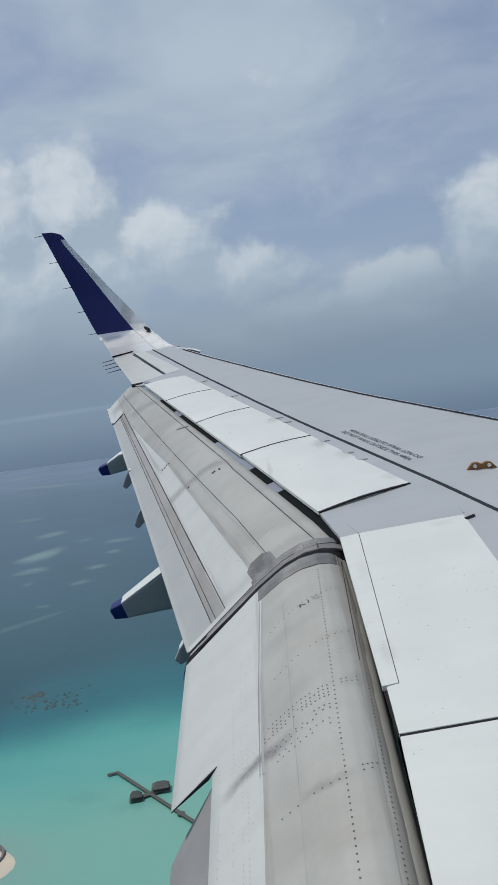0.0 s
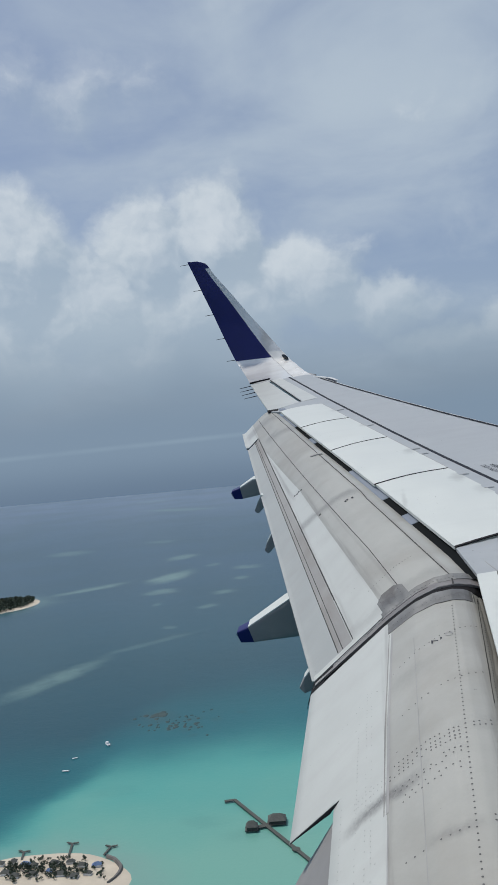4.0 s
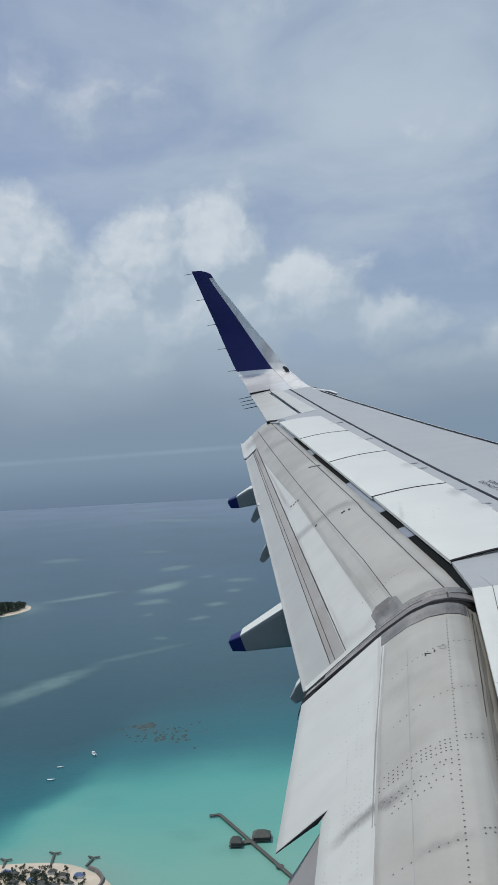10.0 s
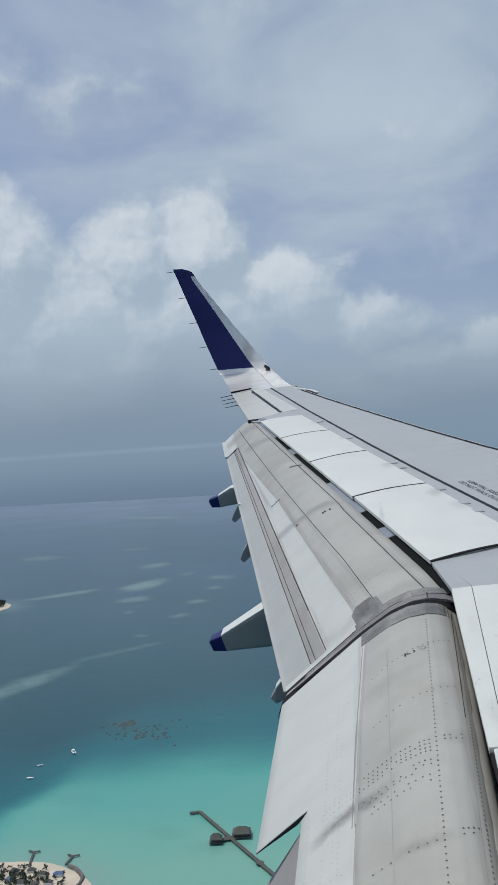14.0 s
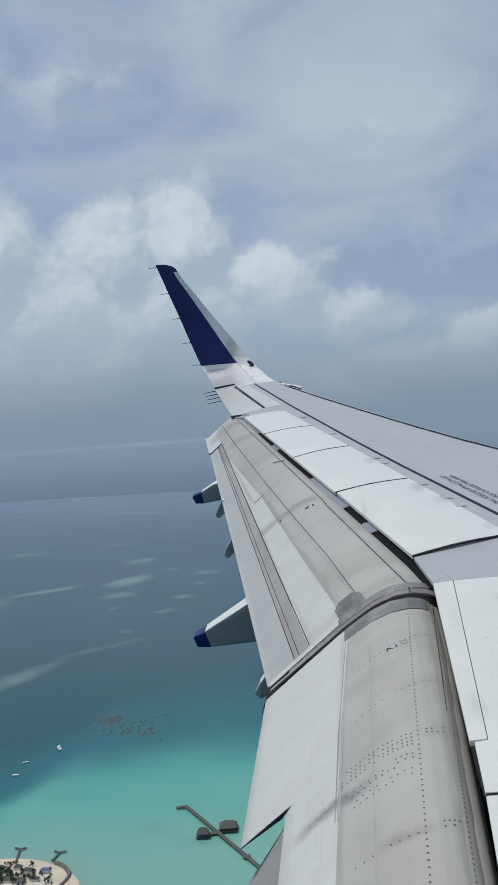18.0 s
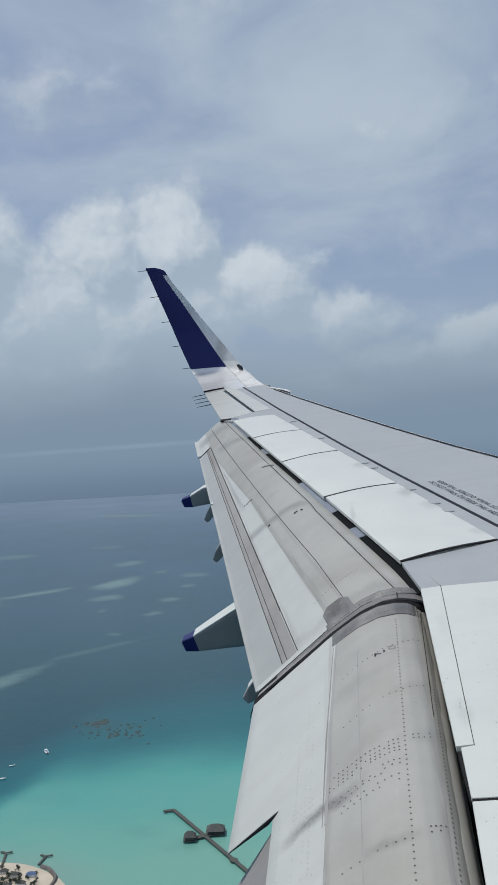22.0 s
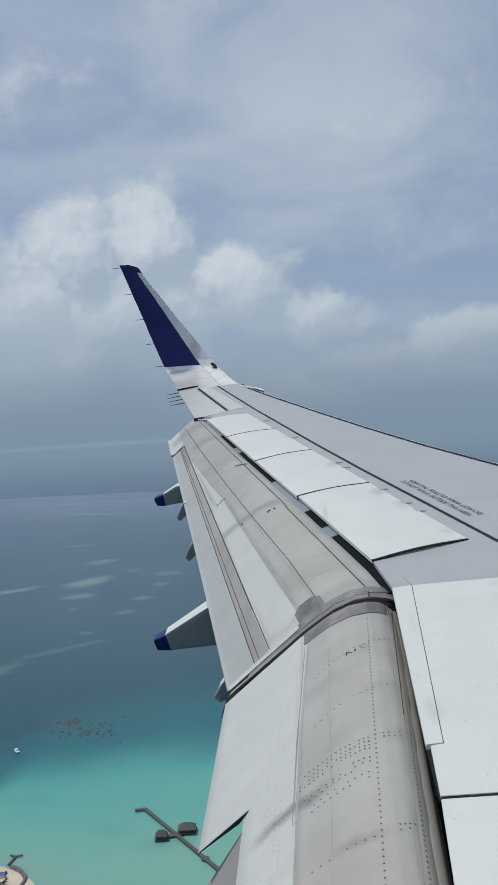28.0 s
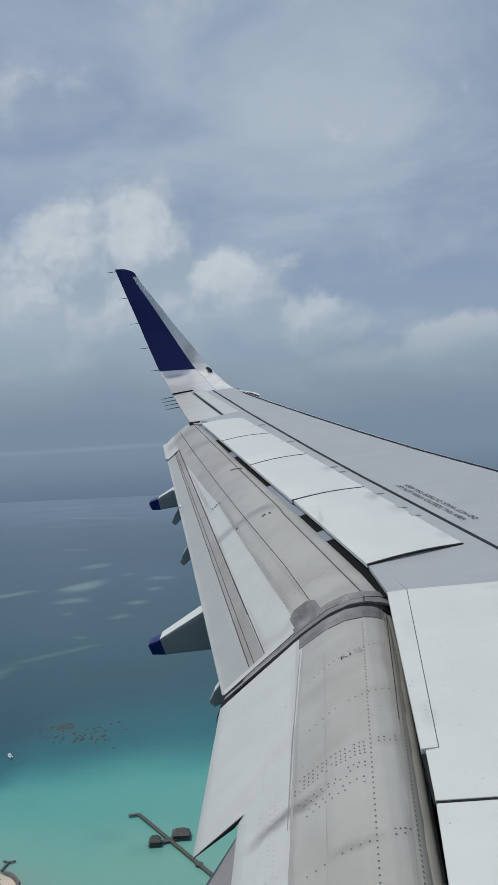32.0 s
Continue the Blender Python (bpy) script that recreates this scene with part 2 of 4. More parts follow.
    if bump:
        b = add("ShaderNodeBump", {"Height": maths(add, "ADD", wide, maths(add, "MULTIPLY", fine, 0.12)), "Strength": bump, "Distance": 0.05})
        tree.links.new(b.outputs[0], bsdf.inputs["Normal"])
    return m


def add_flow(add):
    n = add("ShaderNodeAttribute")
    n.attribute_name = "flow"
    return n.outputs["Vector"]


def wide_noise(add, co):
    return noise_of(add, co, 6.0, 4, 0.6)


# soot drawn down the chord: span, lean, half width, from, to, strength
SOOT = ((4.72, 0.0, 0.07, 0.42, 0.66, 0.8), (8.54, 0.12, 0.11, 0.16, 0.80, 0.55), (4.30, 0.0, 0.05, 0.22, 0.34, 0.45), (4.93, 0.0, 0.10, 0.04, 0.16, 0.25), (5.55, 0.0, 0.12, 0.30, 0.52, 0.18), (11.4, 0.3, 0.2, 0.10, 0.6, 0.5),
        (12.3, 0.2, 0.25, 0.2, 0.95, 0.45), (6.62, 0.0, 0.12, 0.0, 0.95, 0.22), (9.6, 0.1, 0.10, 0.15, 0.7, 0.12))
# grey smears about the spoilers' hinges and edges: x, span, half sizes, strength
SMEARS = ((-0.30, 9.52, 0.10, 0.16, 0.32), (0.08, 8.45, 0.10, 0.18, 0.35), (0.26, 8.08, 0.12, 0.22, 0.24), (-0.75, 10.95, 0.08, 0.12, 0.24), (-1.12, 12.05, 0.08, 0.12, 0.21), (0.50, 7.35, 0.10, 0.16, 0.17), (-0.38, 8.0, 0.03, 0.30, 0.24),
          (0.05, 5.0, 0.05, 0.16, 0.15), (0.06, 5.9, 0.06, 0.3, 0.10), (0.62, 6.34, 0.12, 0.06, 0.14))
GRIME = ((0.508, 0.021, 0.035, 6.7, 9.3, 0.5), (0.60, 0.028, 0.035, 9.3, 12.6, 0.5), (0.72, 0.004, 0.03, 6.6, 12.2, 0.35), (0.15, 0.0, 0.03, 6.5, 12.5, 0.4), (0.412, 0.022, 0.02, 6.6, 12.6, 0.3), (0.53, 0.0, 0.03, 3.0, 6.3, 0.35), (0.06, -0.02, 0.05, 3.0, 6.3, 0.35))
M_WHITE = surface("white_paint", (0.67, 0.70, 0.663), 0.42, vary=0.03, stain=(0.50, 0.50, 0.48), stain_amount=0.10, smears=SMEARS)
M_SKIN = surface("wing_grey_paint", (0.412, 0.436, 0.446), 0.42, vary=0.04, stain=(0.33, 0.34, 0.36), stain_amount=0.3)
M_FLAPGREY = surface("flap_grey_paint", (0.430, 0.430, 0.394), 0.45, vary=0.07, stain=(0.315, 0.295, 0.258), stain_amount=0.6, spread=(0.7, 0.9, 0.8), soot=SOOT, grime=GRIME)
M_FLAPWHITE = surface("flap_white_paint", (0.575, 0.592, 0.558), 0.42, vary=0.04, stain=(0.48, 0.47, 0.45), stain_amount=0.3, soot=SOOT[:3] + SOOT[5:8], grime=GRIME)
M_SMUDGE = surface("sooty_paint", (0.40, 0.395, 0.385), 0.5, vary=0.1, stain=(0.3, 0.29, 0.28), stain_amount=0.5)
M_GROOVE = surface("groove_grime", (0.33, 0.325, 0.31), 0.6, vary=0.12, stain=(0.24, 0.22, 0.20), stain_amount=0.6)
M_TRACK = surface("track_grime", (0.36, 0.352, 0.335), 0.5, vary=0.08, stain=(0.25, 0.23, 0.205), stain_amount=0.65, spread=(1.4, 0.8, 1.0))
M_BLACK = surface("black_marks_and_gap_shade", (0.024, 0.023, 0.025), 0.75, vary=0.2, shine=0.08)
# Dark colour holding the shade of bays and flap end faces.
M_CAVITY = surface("recess_shade_dark", (0.055, 0.057, 0.064), 0.8, vary=0.3, shine=0.1)
M_STEEL = surface("bare_steel", (0.26, 0.26, 0.25), 0.48, 0.4, vary=0.25, stain=(0.10, 0.09, 0.085), stain_amount=0.75, scale=9, spread=(3, 3, 3))
M_SLOT_SHADE = surface("slot_shade_dark", (0.012, 0.014, 0.015), 0.85, vary=0.15, shine=0.05)
M_LINE = surface("blue_black_sealant", (0.028, 0.032, 0.042), 0.7, vary=0.2, shine=0.15)
M_RAIL = surface("greasy_steel", (0.25, 0.238, 0.235), 0.5, 0.0, vary=0.25, stain=(0.12, 0.11, 0.108), stain_amount=0.6, scale=6, spread=(2, 2, 2))
M_SEAM = surface("thin_seam", (0.075, 0.073, 0.07), 0.7, vary=0.3, shine=0.2)
M_ROOT = surface("glossy_white_paint", (0.82, 0.825, 0.81), 0.16, vary=0.04, stain=(0.58, 0.55, 0.50), stain_amount=0.3, coat=1.0)
M_PALE = surface("pale_edge_paint", (0.84, 0.83, 0.79), 0.22, vary=0.05, stain=(0.50, 0.46, 0.40), stain_amount=0.35, scale=5, spread=(2, 2, 2))
M_EDGE = surface("grimy_edge_paint", (0.86, 0.85, 0.83), 0.35, vary=0.05, stain=(0.42, 0.37, 0.33), stain_amount=0.35, scale=4, spread=(1.2, 1.2, 0.8), smears=((-2.55, 17.0, 0.14, 0.5, 0.35),))
M_SHIM = surface("blue_grey_primer", (0.20, 0.235, 0.29), 0.5, vary=0.1)
M_BRIGHT = surface("polished_metal", (0.72, 0.72, 0.71), 0.3, 0.75, vary=0.06)
M_NAVY = surface("navy_paint", (0.012, 0.017, 0.125), 0.4, vary=0.08, coat=0.08, shine=0.3)
M_TAB = surface("tab_grey_paint", (0.42, 0.44, 0.425), 0.45, vary=0.05, stain=(0.36, 0.35, 0.34), stain_amount=0.35)
M_FAIR = surface("fairing_paint", (0.315, 0.303, 0.295), 0.45, vary=0.05, stain=(0.4, 0.39, 0.38), stain_amount=0.35)
M_INK = surface("stencil_ink", (0.04, 0.042, 0.055), 0.7, vary=0.2, shine=0.2)
M_ORANGE = surface("ochre_primer", (0.24, 0.115, 0.03), 0.5, vary=0.15)
M_RIVET = surface("rivet_grime", (0.15, 0.15, 0.15), 0.7, vary=0.3, shine=0.2)
M_LENS = surface("dark_lens", (0.03, 0.035, 0.04), 0.1, vary=0.1)

# ---------------------------------------------------------------- the wing's lines
def x_shroud(s):
    return -0.085 - 0.318 * (s - 6.88) if s > 6.88 else max(-0.085, -0.177 * (s - 6.4)) if s > 6.4 else 0.0


def x_hinge(s):
    return 0.592 - 0.348 * (s - 7.125) if s > 6.576 else 0.783


def x_spar(s):
    return 0.663 - 0.333 * (s - 7.403)


def x_line(s):
    """The black line lies a little behind the spar over the middle of the wing."""
    back = np.interp(s, (7.0, 8.0, 9.2, 10.4, 13.0, 15.5), (0.012, 0.038, 0.07, 0.085, 0.08, 0.03))
    return x_spar(s) - float(back)


def x_front(s):
    """The leading edge, swept less towards the tip."""
    if s < 8.9:
        return 1.211 + 0.53 * (8.9 - s)
    return float(np.interp(s, (8.9, 9.9, 10.96, 12.25, 13.78, 15.21, 16.0), (1.211, 0.690, 0.196, -0.371, -1.024, -1.600, -1.90)))


def bm_of(points, faces):
    bm = bmesh.new()
    vs = [bm.verts.new(p) for p in points]
    for f in faces:
        bm.faces.new([vs[i] for i in f])
    bmesh.ops.recalc_face_normals(bm, faces=bm.faces[:])
    return bm


def part(name, bm, material, parent, label="", smooth=False):
    me = bpy.data.meshes.new(name)
    if smooth:
        for f in bm.faces:
            f.smooth = True
        for e in bm.edges:
            e.smooth = not (len(e.link_faces) == 2 and e.calc_face_angle() > 0.6)
    bm.to_mesh(me)
    bm.free()
    me.materials.append(material)
    ob = new(name, me)
    if parent is not None:
        ob.parent = parent
        ob.matrix_parent_inverse = parent.matrix_world.inverted() if parent.type == "EMPTY" else Matrix.Identity(4)
    if label:
        ob["label"] = label
    return ob


def thing(name, at, label, category, kind="", group=""):
    ob = new(name)
    ob.matrix_world = Matrix.Translation(at)
    ob.location = at
    bpy.context.view_layer.update()
    return tagged(ob, label, category, group, kind)


def loft(rings, closed=True, caps=True):
    """Rings of equal length, joined one to the next."""
    n = len(rings[0])
    pts = [p for r in rings for p in r]
    faces = []
    for i in range(len(rings) - 1):
        for j in range(n if closed else n - 1):
            k = (j + 1) % n
            faces.append((i * n + j, i * n + k, (i + 1) * n + k, (i + 1) * n + j))
    if caps and closed:
        faces.append(tuple(range(n)))
        faces.append(tuple((len(rings) - 1) * n + j for j in range(n)))
    return bm_of(pts, faces)


def slab(corners, thick, top=0.0, bevel=0.004):
    """A plate on the wing's plane: corners as (x, s) or (x, s, h), its top at h + top."""
    up = [W(c[0], c[1], (c[2] if len(c) > 2 else 0.0) + top) for c in corners]
    low = [p - RISE * thick for p in up]
    n = len(up)
    faces = [tuple(range(n)), tuple(range(2 * n - 1, n - 1, -1))] + [(i, i + n, (i + 1) % n + n, (i + 1) % n) for i in range(n)]
    bm = bm_of(up + low, faces)
    if bevel:
        bmesh.ops.bevel(bm, geom=bm.edges[:], offset=bevel, segments=1, affect="EDGES")
    return bm


def ribbon(line, wide, top, thick=0.004):
    """A thin strip along a line of (x, s, h), wide across the chord."""
    rings = []
    for x, s, h in line:
        rings.append([W(x - wide / 2, s, h + top), W(x + wide / 2, s, h + top), W(x + wide / 2, s, h + top - thick), W(x - wide / 2, s, h + top - thick)])
    return loft(rings)


def frange(a, b, n):
    return [a + (b - a) * i / (n - 1) for i in range(n)]


# ---------------------------------------------------------------- wing: fixed structure
wing = thing("aircraft_wing", W(0.5, 2.0), "white and grey airliner wing with lowered flaps and a navy winglet", "wing")


def skin_ring(s):
    """From the hinge line forward over the top, round the nose and back underneath."""
    f, a = x_front(s), x_hinge(s) - 0.005
    c = f - a
    ring = [(a, 0.0), (a + 0.45 * c, 0.0), (f - 0.07, 0.0), (f - 0.02, -0.008), (f + 0.05, -0.035), (f + 0.09, -0.08), (f + 0.06, -0.14), (f - 0.08, -0.20)]
    deep = 0.20 + 0.05 * max(0.0, 9.0 - s) + 0.01 * (16 - s)
    ring += [(a + 0.5 * c, -deep - 0.05), (a, -deep)]
    return [W(x, s, h * (0.55 if s > 15 else 1.0)) for x, h in ring]


part("wing_skin", loft([skin_ring(s) for s in (1.3, 4.0, 5.5, 6.576, 8, 8.9, 9.9, 10.96, 12.25, 13.78, 15.0, 15.5)]), M_SKIN, wing, "light blue-grey painted upper wing skin")
part("sealant_line", ribbon([(x_line(s), s, 0) for s in (1.3, 6.0, 7.0, 8.0, 9.2, 10.4, 13.0, 15.5)], 0.031, 0.003), M_LINE, wing, "black line along the rear spar")
FRONT_AT = (1.3, 6.0, 8.0, 8.9, 9.9, 10.96, 12.25, 13.78, 14.9)
part("slat_edge", ribbon([(x_front(s) - 0.022, s, 0) for s in FRONT_AT], 0.024, 0.0035), M_LINE, wing, "thin dark slat edge gap")
part("slat_lip", ribbon([(x_front(s) + 0.004, s, -0.008) for s in FRONT_AT], 0.024, 0.003, 0.012), M_PALE, wing, "pale bare metal slat edge")
# fixed panels behind the hinge line
part("shroud_panel", slab([(-0.083, 6.875), (0.0, 6.405), (0.779, 6.432), (0.784, 6.576), (0.5935, 7.122)], 0.03, 0.003, bevel=0.003), M_SKIN, wing, "grey wedge panel at the kink")
part("aileron_bay_panel", slab([(-1.905, 12.545), (x_hinge(12.66), 12.66), (x_hinge(15.5), 15.5), (-2.40, 15.5), (-1.655, 13.10), (-2.02, 12.62)], 0.03, bevel=0.003), M_SKIN, wing, "grey panel ahead of the aileron")
part("panel_seam", ribbon([(x_hinge(s) + 0.004, s, 0) for s in (6.46, 9.0, 12.6)], 0.010, 0.002), M_SMUDGE, wing)
# space under the spoilers, closed behind the flap's nose; its shade is put into a dark colour
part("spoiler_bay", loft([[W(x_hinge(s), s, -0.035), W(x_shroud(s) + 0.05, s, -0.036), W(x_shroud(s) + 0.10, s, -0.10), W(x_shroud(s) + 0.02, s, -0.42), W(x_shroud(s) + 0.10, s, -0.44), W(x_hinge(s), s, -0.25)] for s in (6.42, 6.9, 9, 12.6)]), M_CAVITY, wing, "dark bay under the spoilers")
# Dark sheet added below the flap gap, shutting out the sea beneath.
part("inboard_gap_shield", loft([[W(0.13, s, -0.60), W(-0.20, s, -0.60), W(-0.20, s, -0.63), W(0.13, s, -0.63)] for s in (1.3, 6.3)]), M_CAVITY, wing, "dark sheet added below the inboard flap gap")
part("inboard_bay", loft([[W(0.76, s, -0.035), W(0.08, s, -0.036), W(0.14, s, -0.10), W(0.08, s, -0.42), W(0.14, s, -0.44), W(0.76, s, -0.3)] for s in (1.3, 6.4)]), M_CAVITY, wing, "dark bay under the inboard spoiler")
for s0, s1 in ((8.25, 9.25), (7.58, 7.80), (10.6, 10.85), (11.6, 12.4)):
    part("bay_plate", loft([[W(x_shroud(s) + 0.03, s, -0.030), W(x_shroud(s) - 0.085, s, -0.062), W(x_shroud(s) - 0.085, s, -0.068), W(x_shroud(s) + 0.03, s, -0.036)] for s in (s0, s1)]), M_SHIM, wing, "blue-grey plate in the flap slot")

# Near-black plates added in the slot hold its shade in their colour.
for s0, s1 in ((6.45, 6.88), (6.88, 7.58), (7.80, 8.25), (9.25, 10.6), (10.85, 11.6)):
    part("bay_plate", loft([[W(x_shroud(s) + 0.03, s, -0.032), W(x_shroud(s) - 0.075, s, -0.064), W(x_shroud(s) - 0.075, s, -0.070), W(x_shroud(s) + 0.03, s, -0.038)] for s in (s0, s1)]), M_SLOT_SHADE, wing, "dark plate added in the flap slot for its shade")

# spoilers: edges at the trailing line and at the hinge
EDGES = [(6.890, 7.130), (8.551, 8.755), (9.966, 10.215), (11.300, 11.472), (12.535, 12.655)]


def crown(t):
    """Rise of a spoiler's skin between its trailing edge and its hinge."""
    return 0.006 + 0.015 * math.sin(math.pi * min(1.0, t * 1.02)) if t < 0.98 else 0.006


def spoiler_edge(a, b, t, side=0.0, back=0.0):
    """A point of the line from the trailing edge at span a to the hinge at span b."""
    s = a + (b - a) * t + side
    x0, x1 = x_shroud(a + side) + back, x_hinge(b + side) - 0.006
    return x0 + (x1 - x0) * t, s


for (a, b), (c, d) in zip(EDGES, EDGES[1:]):
    g, rings = 0.005, []
    back = 0.012 if a < 7 else 0.0
    for t in frange(0.0, 1.0, 13):
        p, q = spoiler_edge(a, b, t, g), spoiler_edge(c, d, t, -g, back)
        rings.append([W(*p, crown(t)), W(*q, crown(t)), W(*q, crown(t) - 0.026), W(*p, crown(t) - 0.026)])
    part("spoiler", loft(rings), M_WHITE, wing, "white spoiler panel lying flat", True)
for s in (12.075, 10.93, 9.60, 9.385, 8.545, 8.10, 7.87):
    x = x_spar(s) - 0.19
    hinge = part("hinge_cover", slab([(x - 0.01, s - 0.055), (x + 0.075, s - 0.04), (x + 0.065, s + 0.05), (x - 0.02, s + 0.04)], 0.008, 0.007, 0.002), M_SKIN, wing)
    part("hinge_slot", slab([(x + 0.0, s - 0.048), (x + 0.06, s - 0.036), (x + 0.06, s - 0.027), (x + 0.0, s - 0.036)], 0.006, 0.0085, 0), M_SMUDGE, hinge, "narrow dark slot")
# Black strips over the open spoiler gaps put their shade into colour.
for a, b in EDGES[:-1]:
    rings = []
    for t in frange(0.0, 1.0, 13):
        p, q = spoiler_edge(a, b, t, -0.0115), spoiler_edge(a, b, t, 0.0115)
        rings.append([W(*p, crown(t) + 0.0012), W(*q, crown(t) + 0.0012), W(*q, crown(t) - 0.006), W(*p, crown(t) - 0.006)])
    part("spoiler_gap", loft(rings), M_BLACK, wing)
part("spoiler_gap", slab([(-0.01, 4.404), (-0.01, 4.418), (0.776, 4.418), (0.776, 4.404)], 0.01, 0.0015, 0), M_BLACK, wing)
part("spoiler_gap", slab([(0.1155, 6.43), (0.1190, 6.43), (0.0535, 4.76), (0.0510, 4.76)], 0.01, 0.0068, 0), M_SEAM, wing)
part("spoiler_gap", slab([(-0.020, 4.745), (0.03, 4.745), (0.03, 4.42), (-0.018, 4.42)], 0.02, -0.012, 0), M_BLACK, wing)
part("inboard_spoiler", slab([(0.1180, 6.425), (0.776, 6.425), (0.776, 5.64), (0.776, 4.417), (-0.012, 4.417), (-0.004, 4.745), (0.0522, 4.755)], 0.03, 0.006, 0.0015), M_WHITE, wing, "white inboard spoiler panel")
part("spoiler_edge_strip", slab([(-0.004, 6.41), (0.1165, 6.425), (0.0515, 4.762), (-0.022, 4.756)], 0.03, 0.0055, 0.0015), M_WHITE, wing, "white trailing strip of the inboard spoiler")
part("root_panel", slab([(-0.012, 4.404), (0.776, 4.404), (0.776, 1.3), (-0.06, 1.3), (-0.05, 3.67)], 0.03, 0.004), M_WHITE, wing, "white fixed panel near the wing root")
part("panel_seam", slab([(0.065, 6.590), (0.069, 6.590), (0.119, 6.434), (0.115, 6.434)], 0.004, 0.005, 0), M_SMUDGE, wing)
part("panel_corner_patch", slab([(0.765, 6.365), (0.835, 6.395), (0.835, 6.370), (0.770, 6.342)], 0.006, 0.010, 0.001), M_BLACK, wing)

# aileron
part("aileron", slab([(-2.062, 12.71, -0.01), (-1.668, 13.03), (-2.412, 15.42), (-2.70, 15.33, -0.01)], 0.03, 0.002), M_FLAPWHITE, wing, "white aileron")
part("aileron_gap", ribbon([(-1.650, 13.06, 0), (-2.405, 15.54, 0)], 0.017, 0.004), M_BLACK, wing)
part("aileron_gap", ribbon([(-2.40, 15.55, 0), (-2.56, 15.475, 0), (-2.715, 15.385, 0)], 0.013, 0.030, 0.03), M_BLACK, wing)
# Black plate stands in for the shade of an open slot.
part("aileron_end_plate", slab([(-2.085, 12.735, 0.0), (-1.93, 12.745, 0.0), (-1.925, 12.64, 0.0), (-2.07, 12.63, 0.0)], 0.02, 0.006), M_BLACK, wing, "black plate for the shaded slot at the aileron's inner end")
part("aileron_end_plate", slab([(-1.93, 12.76, 0.0), (-1.83, 12.70, 0.0), (-1.80, 12.58, 0.0), (-1.90, 12.60, 0.0)], 0.02, 0.005), M_SHIM, wing, "grey fitting at the aileron's inner end")
part("tip_panel", slab([(-1.615, 13.04, 0), (-1.425, 13.15, 0), (-2.17, 15.42, 0), (-2.375, 15.52, 0)], 0.006, 0.003, 0.001), M_FLAPWHITE, wing, "white panel ahead of the aileron")

# ---------------------------------------------------------------- flaps
PROFILE = [(0.0, -0.115), (0.02, -0.085), (0.05, -0.058), (0.09, -0.040), (0.15, -0.032), (0.25, -0.045), (0.36, -0.09), (0.43, -0.135), (0.54, -0.21), (0.64, -0.29), (0.78, -0.40), (1.0, -0.576)]


# the inboard flap's nose is blunter
PROFILE_IN = [(-0.2, -0.62), (-0.06, -0.60), (-0.030, -0.31), (-0.012, -0.172), (0.0, -0.122)] + PROFILE[1:]


def drop(u, line=PROFILE):
    for (a, p), (b, q) in zip(line, line[1:]):
        if u <= b:
            return p + (q - p) * (u - a) / (b - a)
    return line[-1][1]


def x_nose(s):
    return -0.085 - 0.318 * (s - 6.88) if s > 6.4 else 0.0


def f_chord(s):
    return 1.13 - 0.10 * (s - 6.5) if s > 6.4 else 1.10


def nose_reach(s):
    """How far the outboard flap's nose reaches further under the spoilers near the kink."""
    return float(np.interp(s, (6.40, 6.41, 7.6, 9.2, 10.0), (0.0, 0.045, 0.05, 0.035, 0.0)))


def inner_drop(u, s):
    """The inboard flap tapers: its nose falls back from the spoiler's edge towards the root."""
    back = max(0.0, 0.034 * (5.7 - s)) if s > 3.0 else 0.092
    return drop(u - back * max(0.0, 1 - max(0.0, u) / 0.4), PROFILE_IN)


def F(u, s, lift=0.0):
    """A point of a lowered flap: u along its chord from its nose, lift above its skin."""
    c = f_chord(s)
    if s > 6.4:
        h, slope = drop(u), (drop(min(1.0, u + 0.03)) - drop(max(0.0, u - 0.03))) / 0.06
    else:
        h, slope = inner_drop(u, s), (inner_drop(u + 0.008, s) - inner_drop(u - 0.008, s)) / 0.016
    n = 1 / math.hypot(1, slope)
    return W(x_nose(s) + nose_reach(s) * max(0.0, 1 - u / 0.13) - c * u - lift * slope * n, s, c * h + lift * n)


def flap_piece(u0, u1, ss, front=0.09, back=0.09, lift=0.0, steps=11):
    """Part of a flap's body between two chord fractions, with a skin of its thickness below."""
    rings, flow = [], []
    for s in ss:
        a, b = (v(s) if callable(v) else v for v in (u0, u1))
        us = frange(a, b, steps)
        rings.append([F(u, s, lift) for u in us] + [F(u, s, lift - (front + (back - front) * (u - a) / (b - a)) * f_chord(s)) for u in reversed(us)])
        flow += [(u, s, 0.0) for u in us] + [(u, s, 1.0) for u in reversed(us)]
    bm = loft(rings)
    layer = bm.verts.layers.float_vector.new("flow")
    bm.verts.ensure_lookup_table()
    for v, f in zip(bm.verts, flow):
        v[layer] = f
    return bm


def white_from(s):
    """Where the grey nose of the outboard flap gives way to white."""
    return 0.53 + 0.02 * max(0.0, s - 6.8) + 0.052 * max(0.0, s - 9.4)


def inner_white(s):
    """Where the grey nose of the inboard flap meets its paler rear."""
    return float(np.interp(s, (1.3, 4.33, 4.83, 5.25, 6.13, 6.3), (0.59, 0.540, 0.530, 0.522, 0.490, 0.485)))


in_flap = part("inboard_flap", flap_piece(lambda s: inner_white(s) + 0.002, 1.0, (4.992, 5.25, 5.7, 6.315), 0.11, 0.008), M_FLAPWHITE, wing, "pale inboard flap, lowered", True)
